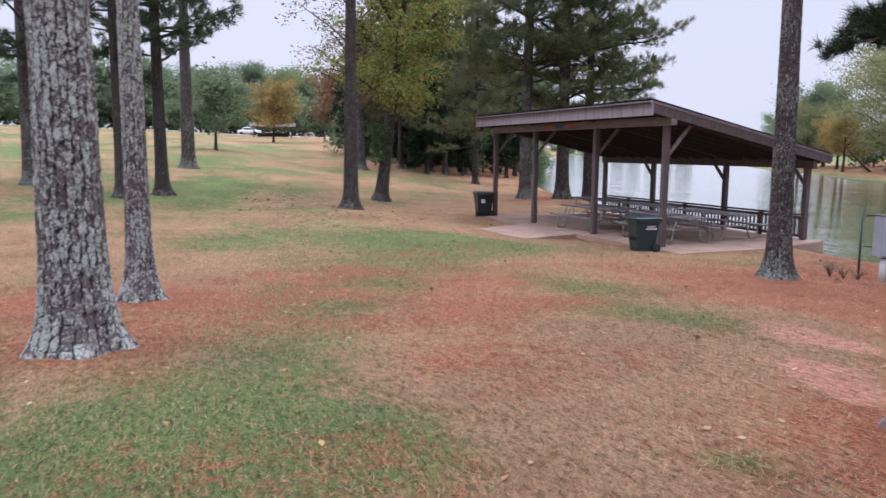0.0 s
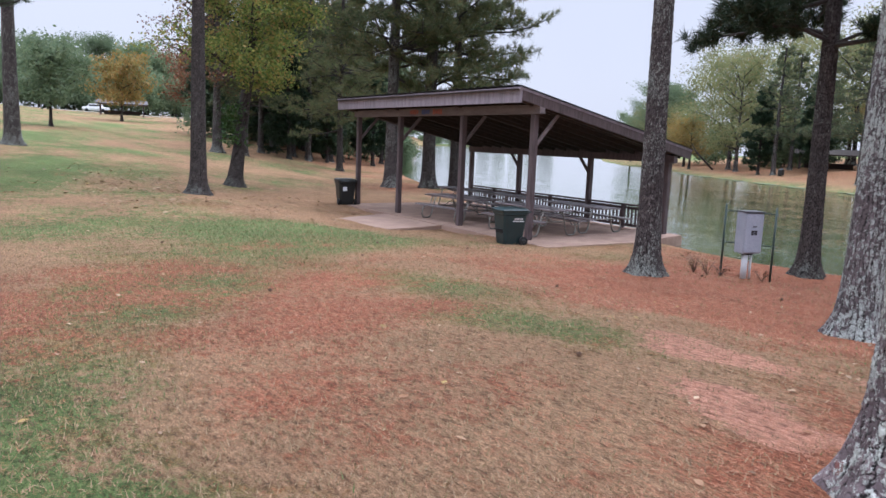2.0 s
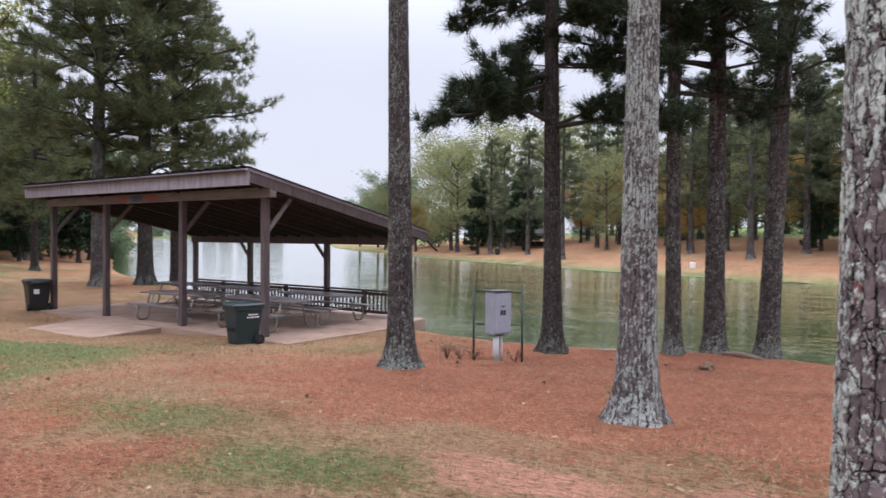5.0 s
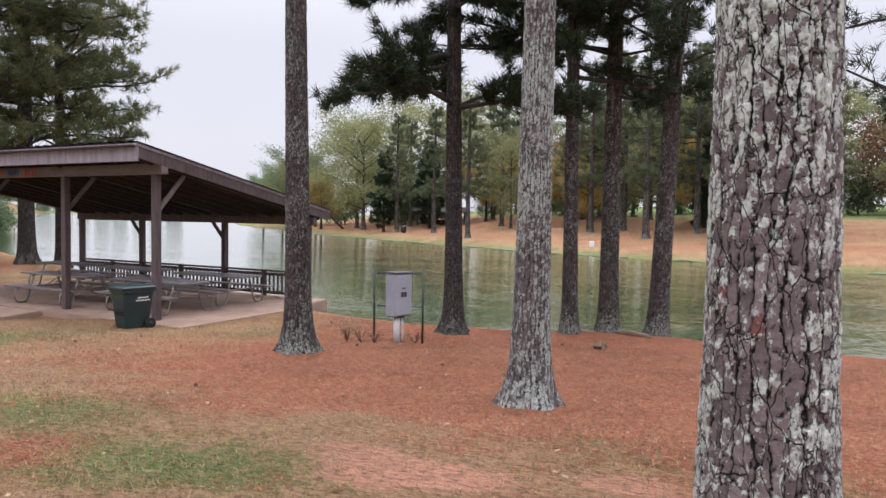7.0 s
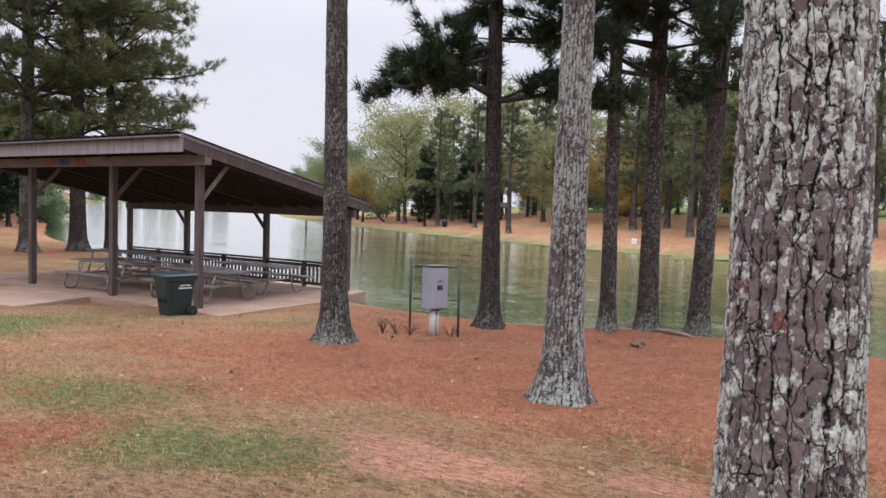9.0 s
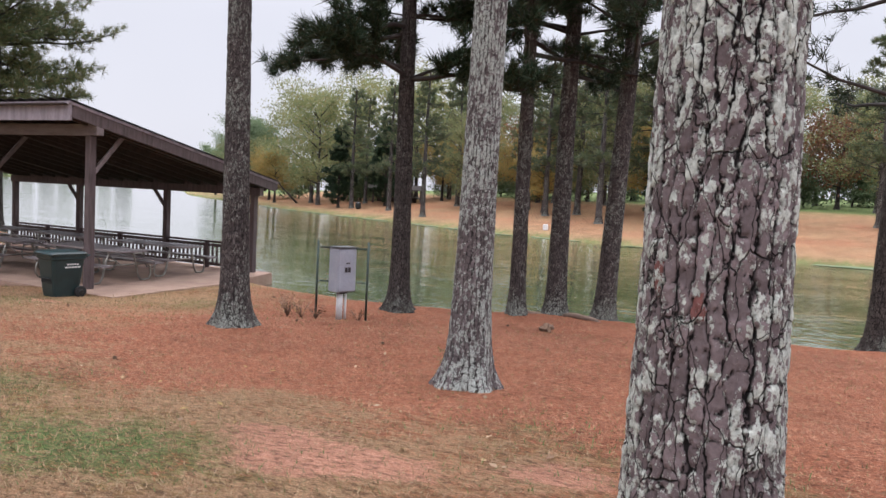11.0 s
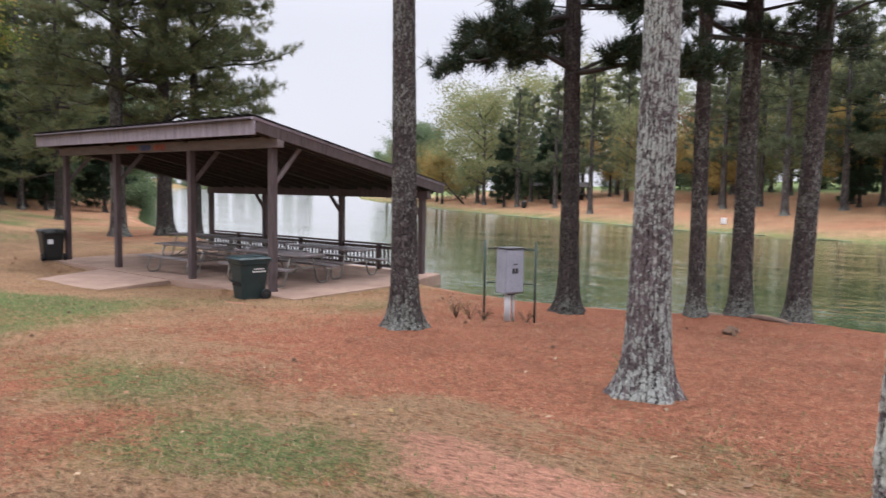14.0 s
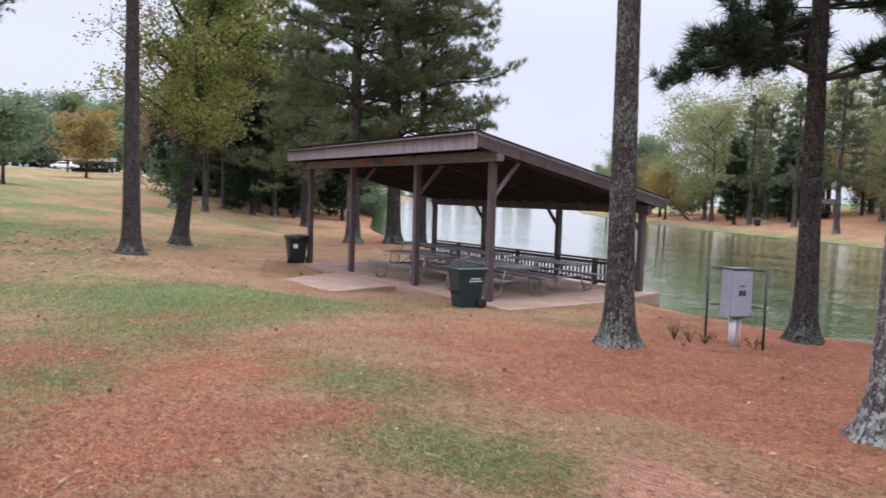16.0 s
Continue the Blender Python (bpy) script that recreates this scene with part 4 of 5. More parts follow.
def pine(x, y, r, height, flare, bark_mat, detail, label, crown=None, needle_mat=None, lean=(0, 0), bend=0.08, seed=1.0, cell=0.07, depth=0.012, z=None, name="pine_tree", fine_to=4.5):
    """A pine: trunk, limbs and needles. detail: points round the trunk and the step upwards."""
    base = height_at(x, y) if z is None else z
    t = thing(name, pose(x, y, base), label, "pine tree", "pines by the lake")
    me = trunk_mesh("trunk", r, height, flare, detail[0], rings_to(height, min(fine_to, height), detail[1], max(0.12, detail[1] * 3)), cell, depth, seed, lean, bend)
    part("trunk", me, bark_mat, t)
    if crown:
        limbs, green = crown
        tagged(part("branchwork", limbs, M_LIMB, t), kind="stuff")
        tagged(part("needles", green, needle_mat or M_NEEDLE, t), kind="stuff")
    return t


# The near pines: long bare trunks with their crowns high overhead
def high_crown(height, low, seed, lean=(0, 0), bend=0.08, reach=3.0):
    return pine_crown(height, low, reach, 7, 4, seed, 14, 0.24, 0.02, lean, bend, step=0.6, side=4)


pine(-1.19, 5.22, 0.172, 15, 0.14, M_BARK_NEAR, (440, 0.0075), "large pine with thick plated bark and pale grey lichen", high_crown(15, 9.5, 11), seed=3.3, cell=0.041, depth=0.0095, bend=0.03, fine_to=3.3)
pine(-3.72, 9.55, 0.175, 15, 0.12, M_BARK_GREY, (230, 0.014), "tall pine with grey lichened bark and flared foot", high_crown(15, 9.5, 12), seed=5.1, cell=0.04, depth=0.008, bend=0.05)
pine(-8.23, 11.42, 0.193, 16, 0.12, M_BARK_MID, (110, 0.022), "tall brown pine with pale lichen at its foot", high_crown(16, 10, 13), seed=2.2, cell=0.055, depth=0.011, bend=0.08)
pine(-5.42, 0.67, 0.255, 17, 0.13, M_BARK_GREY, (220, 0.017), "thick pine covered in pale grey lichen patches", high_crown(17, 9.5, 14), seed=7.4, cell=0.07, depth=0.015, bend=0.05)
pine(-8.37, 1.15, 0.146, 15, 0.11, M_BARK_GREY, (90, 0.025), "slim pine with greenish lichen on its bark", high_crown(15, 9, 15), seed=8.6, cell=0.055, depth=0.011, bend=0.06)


low_crown = pine_crown(14, 4.8, 3.4, 11, 5, 21, 60, 0.28, 0.018, bend=0.06, droop=0.34, step=0.25, side=6)
pine(-7.8, 15.45, 0.18, 14, 0.12, M_BARK_DARK, (80, 0.03), "dark pine with low spreading boughs over the water", low_crown, M_NEEDLE_SHADE, seed=21, cell=0.06, bend=0.06)
pine(-5.9, 16.75, 0.152, 15, 0.06, M_BARK_MID, (70, 0.03), "slender dark pine at the water's edge", pine_crown(15, 5.2, 3.3, 11, 5, 22, 44, 0.26, 0.018, step=0.36, side=4), needle_mat=M_NEEDLE_SHADE, seed=22, cell=0.055, bend=0.05, lean=(0.0, 0))
pine(-5.35, 17.5, 0.195, 15, 0.09, M_BARK_MID, (80, 0.03), "straight pine with spreading roots at the shore", pine_crown(15, 5.2, 3.3, 11, 5, 23, 44, 0.26, 0.018, step=0.36, side=4), needle_mat=M_NEEDLE_SHADE, seed=23, cell=0.06, bend=0.05)
pine(-4.42, 17.7, 0.195, 15, 0.08, M_BARK_MID, (80, 0.03), "leaning dark pine at the shore", pine_crown(15, 5.4, 3.3, 11, 5, 24, 44, 0.26, 0.018, lean=(0.03, 0), step=0.36, side=4), needle_mat=M_NEEDLE_SHADE, seed=24, cell=0.06, lean=(0.03, 0), bend=0.05)
pine(0.3, 17.95, 0.2, 14, 0.1, M_BARK_DARK, (80, 0.03), "dark pine at the shore with low boughs", pine_crown(14, 4.8, 2.8, 7, 3, 25, 24, 0.24, 0.016, step=0.34, side=4), needle_mat=M_NEEDLE_SHADE, seed=25, cell=0.06, bend=0.05)

# Pines on the lawn
for x, y, r, low, seed in ((-30.55, -2.68, 0.32, 4.4, 31), (-26.8, 0.53, 0.21, 5.0, 32), (-27.8, 1.87, 0.23, 5.2, 33), (-40.7, 3.52, 0.36, 8.5, 34), (-23.9, 7.98, 0.25, 10, 35)):
    pine(x, y, r, 16, 0.16, M_BARK_MID if r > 0.25 else M_BARK_DARK, (56, 0.05), "tall pine standing on the lawn", pine_crown(16, low, 3.9, 11, 5, seed, 26, 0.28, 0.024, step=0.4), seed=seed, cell=0.07, depth=0.012, fine_to=8)

# Pines behind the pavilion and along the wooded bank
dense_a = pine_crown(17, 4.2, 6.0, 15, 6, 41, 18, 0.34, 0.028, step=0.4, side=6)
dense_b = pine_crown(18, 5.0, 5.4, 14, 5, 42, 18, 0.34, 0.028, step=0.4, side=6)
trunk_a = trunk_mesh("trunk", 0.3, 17, 0.16, 40, rings_to(17, 9, 0.08, 0.3), 0.09, 0.016, 41, bend=0.08)
trunk_b = trunk_mesh("trunk", 0.27, 18, 0.14, 40, rings_to(18, 9, 0.08, 0.3), 0.09, 0.016, 42, bend=0.1)
protos = []
for (limbs, green), me, mat, tint in ((dense_a, trunk_a, M_BARK_DARK, M_NEEDLE_OLD), (dense_b, trunk_b, M_BARK_MID, M_NEEDLE_OLIVE)):
    t = thing("pine_tree", Matrix(), "tall dense pine on the wooded lake bank", "pine tree", "pines on the wooded bank")
    part("trunk", me, mat, t)
    tagged(part("branchwork", limbs, M_LIMB, t), kind="stuff")
    part("needles", green, tint, t)
    protos.append(t)


def stand(proto, x, y, turn, size, z=None, wide=1.0):
    m = pose(x, y, height_at(x, y) - 0.02 if z is None else z, 0, 0, turn) @ Matrix.Diagonal((size * wide, size * wide, size, 1))
    return copy_thing(proto, m)


protos[0].matrix_world = pose(-31.5, 21.2, height_at(-31.5, 21.2), 0, 0, 20) @ Matrix.Diagonal((1.12, 1.12, 1.25, 1))
protos[1].matrix_world = pose(-31.6, 19.1, height_at(-31.6, 19.1), 0, 0, 70) @ Matrix.Diagonal((1.12, 1.12, 1.2, 1))
for k, (x, y, turn, size) in enumerate(((-32.2, 23.2, 130, 0.8), (-47.6, 16.9, 10, 0.62), (-54.9, 21.3, 50, 0.7), (-52.5, 19.6, 200, 0.68), (-54, 22.6, 90, 0.65), (-51.6, 22.9, 300, 0.6),
                                        (-54.5, 24.1, 240, 0.7), (-55.3, 26.3, 160, 0.7), (-57.2, 28.0, 20, 0.75), (-62, 24, 10, 0.8), (-66, 30, 120, 0.8), (-68, 27, 75, 0.75), (-44, 22.0, 33, 0.6))):
    stand(protos[k % 2], x, y, turn, size)


def broadleaf(name, height, fork, reach, limbs, r, seed, bark_mat, leaf_mat, label, size, spread, per, twigs=7, lean=(0, 0), group="", bare=0.0):
    """A broadleaved tree: trunk, forking limbs and a loose crown of single leaves with gaps."""
    g = random.Random(seed)
    t = thing(name, Matrix(), label, "tree", group)
    part("trunk", trunk_mesh("trunk", r, height * 0.75, r * 0.55, 36, rings_to(height * 0.75, height * 0.4, 0.09, 0.3), 0.08, 0.01, seed, lean, 0.08, keep=0.2), bark_mat, t)
    wood, ends = bmesh.new(), []
    for b in range(limbs):
        f = b / max(1, limbs - 1)
        z = fork + (height * 0.72 - fork) * f
        a = b * 2.4 + g.uniform(-0.4, 0.4)
        p = spine(z, height * 0.75, lean, 0.08, seed)
        ln = reach * (0.55 + 0.6 * math.sin(math.pi * min(1, 0.25 + 0.75 * f))) * g.uniform(0.75, 1.15)
        lift = 0.25 + 0.75 * f
        pts = [p]
        for i in range(1, 6):
            pts.append(p + Vector((math.cos(a), math.sin(a), lift)) * ln * i / 5 + Vector((g.uniform(-1, 1), g.uniform(-1, 1), g.uniform(-0.6, 0.8))) * 0.07 * ln * i / 5)
        tube(pts, [r * 0.42 * (1.05 - i / 5.5) * (1 - 0.4 * f) for i in range(6)], 6, bm=wood)
        for k in range(twigs):
            q = g.uniform(0.25, 1)
            i = min(4, int(q * 5))
            s = pts[i].lerp(pts[i + 1], q * 5 - i)
            e = s + Vector((g.uniform(-1, 1), g.uniform(-1, 1), g.uniform(-0.35, 0.8))).normalized() * ln * 0.42 * g.uniform(0.5, 1.1)
            tube([s, s.lerp(e, 0.5) + Vector((0, 0, 0.05)), e], [0.022, 0.014, 0.006], 4, bm=wood)
            if g.random() >= bare:
                ends += [s.lerp(e, 0.35), s.lerp(e, 0.7), e, e + Vector((g.uniform(-1, 1), g.uniform(-1, 1), g.uniform(-1, 1))) * spread]
    tagged(part("branchwork", mesh_of(wood, "branchwork"), M_LIMB, t), kind="stuff")
    verts, faces = leaves([tuple(e) for e in ends], size, spread, per, seed)
    part("crown", raw_mesh("crown", verts, faces), leaf_mat, t)
    return t


oak = broadleaf("oak_tree", 13.5, 3.6, 2.6, 19, 0.27, 51, M_BARK_DARK, M_LEAF_YG, "oak on the lawn with yellow-green autumn leaves", 0.13, 0.27, 24, 15, (0.02, 0.135))
oak.matrix_world = pose(-28.4, 10.46, height_at(-28.4, 10.46))
ivy_spots = [(0.3 * math.cos(i * 2.4), 0.3 * math.sin(i * 2.4), 1.6 + 1.6 * (i % 23) / 23) for i in range(46)]
part("ivy", raw_mesh("ivy", *leaves(ivy_spots, 0.13, 0.16, 14, 52)), M_LEAF_IVY, oak, "green ivy climbing the trunk")

red_oak = broadleaf("oak_tree", 14, 4.0, 4.0, 12, 0.3, 53, M_BARK_MID, M_LEAF_RED, "thinly leaved oak with russet leaves and bare twigs", 0.17, 0.36, 10, 11, (0.0, 0.0), "", 0.25)
red_oak.matrix_world = pose(-48.0, 15.2, height_at(-48.0, 15.2))
small_tree = broadleaf("young_tree", 6.5, 1.7, 2.2, 12, 0.12, 54, M_BARK_DARK, M_LEAF_GREEN, "young green tree alone on the lawn", 0.24, 0.4, 16, 8)
small_tree.matrix_world = pose(-60.5, 6.7, height_at(-60.5, 6.7))
orange_tree = broadleaf("young_tree", 7.2, 1.8, 3.0, 12, 0.14, 55, M_BARK_DARK, M_LEAF_ORANGE, "orange-leaved tree near the picnic shelter", 0.3, 0.5, 16, 8)
orange_tree.matrix_world = pose(-92.0, 16.4, height_at(-92.0, 16.4))

# Woods: a few kinds, each set out many times
wood_green = broadleaf("wood_tree", 13, 2.5, 4.2, 13, 0.24, 61, M_BARK_DARK, M_LEAF_GREEN, "green tree of the far wood", 0.24, 0.55, 44, 9, group="far woods")
wood_pale = broadleaf("wood_tree", 13, 2.2, 4.6, 13, 0.2, 62, M_BARK_MID, M_LEAF_PALE, "pale yellow-green tree beyond the lake", 0.2, 0.55, 26, 9, group="far woods")
wood_orange = broadleaf("wood_tree", 10, 2.4, 3.4, 11, 0.2, 63, M_BARK_DARK, M_LEAF_ORANGE, "orange autumn tree beyond the lake", 0.2, 0.48, 30, 9, group="far woods")
wood_red = broadleaf("wood_tree", 10, 2.2, 3.6, 11, 0.2, 64, M_BARK_DARK, M_LEAF_RED, "russet tree of the far wood", 0.3, 0.7, 18, 8, group="far woods")
cedar_limbs, cedar_green = pine_crown(9, 1.4, 2.4, 15, 6, 65, 16, 0.42, 0.07, step=0.4, side=4)
cedar = thing("cedar_tree", Matrix(), "dark evergreen tree with dense boughs", "evergreen tree", "far woods")
part("trunk", trunk_mesh("trunk", 0.15, 9, 0.08, 20, rings_to(9, 3, 0.15, 0.4), 0.09, 0.01, 65), M_BARK_DARK, cedar)
tagged(part("branchwork", cedar_limbs, M_LIMB, cedar), kind="stuff")
part("needles", cedar_green, M_CEDAR, cedar)
far_limbs, far_green = pine_crown(14, 4.2, 3.4, 11, 5, 66, 14, 0.4, 0.055, step=0.5, side=4)
far_pine = thing("pine_tree", Matrix(), "green pine on the far lake bank", "pine tree", "far woods")
part("trunk", trunk_mesh("trunk", 0.26, 14, 0.1, 24, rings_to(14, 5, 0.15, 0.4), 0.12, 0.014, 66), M_BARK_MID, far_pine)
tagged(part("branchwork", far_limbs, M_LIMB, far_pine), kind="stuff")
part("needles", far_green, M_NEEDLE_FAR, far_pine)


def settle(proto, spots):
    """The first spot takes the tree itself, the others copies: x, y, size."""
    for i, (x, y, size) in enumerate(spots):
        turn = (x * 37 + y * 91) % 360
        m = pose(x, y, height_at(x, y) - 0.03, 0, 0, turn) @ Matrix.Diagonal((size, size, size, 1))
        if i == 0:
            proto.matrix_world = m
        else:
            copy_thing(proto, m)


settle(cedar, [(-50.5, 21.0, 1.0), (-58, 25.5, 1.15), (-60, 22, 1.1), (-63, 27, 1.2), (-57, 31, 1.0), (-53, 25.0, 0.7), (-50, 75, 1.0), (-46, 79, 1.1), (-65, 20, 1.3), (-12, 68, 0.9), (-70, 33, 1.2),
               (-66, 23.5, 1.2), (-72, 26, 1.3)])
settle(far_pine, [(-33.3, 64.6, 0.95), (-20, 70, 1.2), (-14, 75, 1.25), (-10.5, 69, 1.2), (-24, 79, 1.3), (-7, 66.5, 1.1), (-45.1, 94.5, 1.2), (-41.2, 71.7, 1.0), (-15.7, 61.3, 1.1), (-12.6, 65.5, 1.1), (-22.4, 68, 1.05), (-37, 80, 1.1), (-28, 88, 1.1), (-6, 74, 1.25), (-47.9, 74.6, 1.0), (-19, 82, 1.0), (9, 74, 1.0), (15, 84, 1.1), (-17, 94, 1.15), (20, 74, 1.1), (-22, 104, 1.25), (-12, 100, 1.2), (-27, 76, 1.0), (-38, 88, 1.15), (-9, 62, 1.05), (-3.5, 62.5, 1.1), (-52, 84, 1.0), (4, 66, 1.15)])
settle(wood_green, [(-162, 4, 1.13), (-158, -12, 1.09), (-166, 14, 0.98), (-164, 24, 1.13), (-170, -28, 1.27), (-156, 36, 0.94), (-162, 31, 1.08), (-150, 56, 1.01), (-172, 0, 1.23), (-159, -44, 1.15), (-146, 66, 0.94), (-140, -30, 0.84), (-157, 44, 0.98), (-168, 50, 1.04),
                     (-30, 118, 1.20), (-12, 112, 1.10), (-52, 118, 1.20), (8, 118, 1.20), (26, 104, 1.20),
                    (-78, 34, 1.00), (-100, 52, 0.9), (-112, 59, 0.8), (-76, 42, 0.9), (-64, 35.5, 0.7), (-84, 45.5, 0.8), (-92, 49.5, 0.7), (-124, 66, 0.7), (-86, 103, 1.0), (-96, 111, 0.9), (-108, 122, 0.9), (-121, 130, 0.8)])
settle(wood_pale, [(-17, 72, 1.05), (-11, 77, 1.15), (-21, 84, 1.2), (-90, 104, 0.95), (-84, 97, 0.8), (-56.5, 80, 1.15), (-62, 86, 1.2), (-60, 94, 1.4), (-66, 93, 1.1), (-50, 94, 1.4), (-34, 76, 0.8), (-54, 100, 1.3), (-25, 92, 1.0), (-5, 95, 1.1), (12, 96, 1.2), (-33, 100, 1.1), (5, 84, 0.9), (-44, 104, 1.2), (0, 106, 1.2), (30, 90, 1.3)])
settle(wood_orange, [(-13, 71, 0.9), (-29, 80, 1.0), (-80, 99, 1.0), (-44.2, 90.5, 1.0), (-39.5, 92.5, 0.9), (-70, 88, 0.95), (-76, 94, 0.9), (-24, 72, 0.75), (-36, 84, 1.1), (-8, 80, 0.9), (-31, 94, 1.2)])
settle(wood_red, [(-104, 28, 1.1), (-98, 30, 0.9), (-108, 36, 1.1), (-90, 33, 0.9), (-30, 88, 1.0), (-14, 82, 0.8), (2, 92, 1.0), (-66, 100, 1.0), (-72, 22, 0.8)])

shrub = broadleaf("shrub", 3.4, 0.4, 2.2, 9, 0.07, 68, M_BARK_DARK, M_LEAF_GREEN, "green undergrowth at the edge of the wood", 0.3, 0.55, 16, 7, group="undergrowth")
settle(shrub, [(-152 - 3 * math.sin(i * 1.7), -54 + i * 6.0, 1.3 + 0.4 * math.sin(i * 2.9)) for i in range(20)] + [(-160 - 3 * math.sin(i * 2.3), -52 + i * 6.0, 1.9 + 0.4 * math.sin(i * 1.9)) for i in range(18)] + [(-74 + i * 5.2, 99 + 9 * math.sin(i * 1.3), 1.0 + 0.3 * math.sin(i * 2.1)) for i in range(20)]
       + [(-66 - 2 * math.sin(i * 2.2), 20 + i * 2.4, 0.8) for i in range(6)] + [(-792 + i * 12, 430 + i * 14, 2.4 + 0.5 * math.sin(i * 2.1)) for i in range(11)]
       + [(-58 - i * 8.0, 34.5 + i * 4.3, 0.6 + 0.15 * math.sin(i * 1.9)) for i in range(2, 9)])

# A pale road along the top of the hill
road_verts, road_faces = [], []
for i in range(46):
    y = -70 + i * 3.0
    x = -131 - 6 * math.sin(i * 0.06)
    for dx in (-2.2, 2.2):
        road_verts.append((x + dx, y, height_at(x + dx, y) + 0.12))
    if i:
        road_faces.append((2 * i - 2, 2 * i - 1, 2 * i + 1, 2 * i))
structure("road", raw_mesh("road", road_verts, road_faces), M_ROAD, "pale gravel road crossing the hill")

# ---- far picnic shelters and cars ----
def shelter(m, label):
    s = thing("picnic_shelter", m, label, "shelter", "far shelters")
    for x in (-3, 0, 3):
        for y in (-1.6, 1.6):
            part("post", solid((0.14, 0.14, 2.0), pose(x, y, 1.0), 0.01), M_WOOD, s)
    for side in (-1, 1):
        part("roof", bar((-3.6, side * 1.15, 2.35), (3.6, side * 1.15, 2.35), 2.5, 0.08), M_ROOF, s).rotation_euler = (radians(-side * 14), 0, 0)
    part("table", solid((5.0, 1.0, 0.6), pose(0, 0, 0.45), 0.03), M_UNDER, s)
    return s


shelter(pose(-122.0, 21.2, height_at(-122.0, 21.2), 0, 0, 80), "dark open picnic shelter on the hill")
shelter(pose(-47.6, 84.5, height_at(-47.6, 84.5), 0, 0, 30), "dark open shelter beyond the lake")


def car(m, mat, label):
    """A parked car: body, cabin, glass and wheels."""
    c = thing("car", m, label, "car", "parked cars")
    part("body", rounded_prism([(0.28, 4.2, 1.6, 0), (0.5, 4.4, 1.75, 0), (0.82, 4.35, 1.72, 0), (0.92, 4.1, 1.6, 0)], 0.3), mat, c)
    cabin = part("cabin", rounded_prism([(0.92, 2.9, 1.55, 0), (1.4, 2.1, 1.3, 0), (1.46, 1.9, 1.15, 0)], 0.25), mat, c)
    for s in (-1, 1):
        part("side_window", solid((2.0, 0.02, 0.34), pose(0, s * 0.735, 1.17, s * 14), 0.01), M_GLASS, cabin)
        part("windscreen", solid((0.02, 1.1, 0.42), pose(s * 1.25, 0, 1.17, 0, s * -38), 0.01), M_GLASS, cabin)
        for x in (-1.35, 1.35):
            part("wheel", disc(0.32, 0.2, pose(x, s * 0.8, 0.32, 90, 0, 0)), M_TYRE, c)
    return c


white_car = car(pose(-146.0, 20.6, height_at(-146.0, 20.6), 0, 0, 70), M_WHITE, "white car parked on the hill")
for x, y, turn in ((-147, 41.5, 75),):
    copy_thing(white_car, pose(x, y, height_at(x, y), 0, 0, turn))


# ---- shore and small things ----
def scatter(count, x0, x1, y0, y1, seed):
    g = np.random.default_rng(seed)
    x, y = g.uniform(x0, x1, count), g.uniform(y0, y1, count)
    return x, y, g


def near_weight(x, y):
    """Thinner with distance from the trodden line."""
    return np.clip(1.25 - np.hypot(x + 2.5, y - 4.5) / 13.0, 0.03, 1)


def lawn_blades(name, count, seed, mat, tall, wide, wanted, label, lying=0.0, region=(-21, 3.5, -1.5, 17)):
    """Blades or needles strewn over the lawn, each one thin triangle."""
    x, y, g = scatter(count, *region, seed)
    straw, green, bare = cover_maps(x, y)
    d = shore_distance(x, y)
    keep = (g.random(count) < near_weight(x, y) * wanted(straw, green, bare)) & (d > 0.15)
    keep &= ~((x > -23.8) & (x < -12.7) & (y > 12.6)) & ~((x > -20.3) & (x < -17) & (y > 10.6))
    x, y = x[keep], y[keep]
    z = ground_height(x, y) + 0.018 * layered(x * 1.7, y * 1.7, 30)
    k = len(x)
    a = g.uniform(0, math.tau, k)
    far = np.clip(np.hypot(x + 1, y - 3) / 9, 0.8, 2.2)
    ln, w = tall * g.uniform(0.5, 1.2, k) * (0.8 + 0.2 * far), wide * far
    up = np.where(g.random(k) < lying, g.uniform(0.02, 0.15, k), g.uniform(0.5, 1.3, k))
    dx, dy = np.cos(a), np.sin(a)
    s = np.sqrt(1 + up ** 2)
    tip = np.stack([x + dx * ln / s, y + dy * ln / s, z + 0.006 + up * ln / s], 1)
    p = np.stack([x + dy * w / 2, y - dx * w / 2, z + 0.002], 1)
    q = np.stack([x - dy * w / 2, y + dx * w / 2, z + 0.002], 1)
    verts = np.stack([p, q, tip], 1).reshape(-1, 3)
    ob = part(name, raw_mesh(name, verts, np.arange(len(verts)).reshape(-1, 3)), mat)
    return tagged(ob, label, "ground cover", kind="stuff")


lawn_blades("dry_grass", 520000, 71, M_BLADE, 0.045, 0.007, lambda s, g, b: np.clip(1.15 - s, 0.12, 1) * np.clip(1.2 - b, 0.1, 1), "short dry mown grass blades", 0.45)
lawn_blades("green_grass", 240000, 72, M_BLADE_GREEN, 0.045, 0.007, lambda s, g, b: np.clip((g - 0.22) * 1.7, 0, 1) * np.clip(1.3 - s, 0.05, 1), "tufts of green mown grass", 0.15)
lawn_blades("pine_straw", 700000, 73, M_STRAW, 0.085, 0.004, lambda s, g, b: np.clip((s - 0.25) * 1.4, 0.02, 1), "reddish fallen pine needles", 1.0)


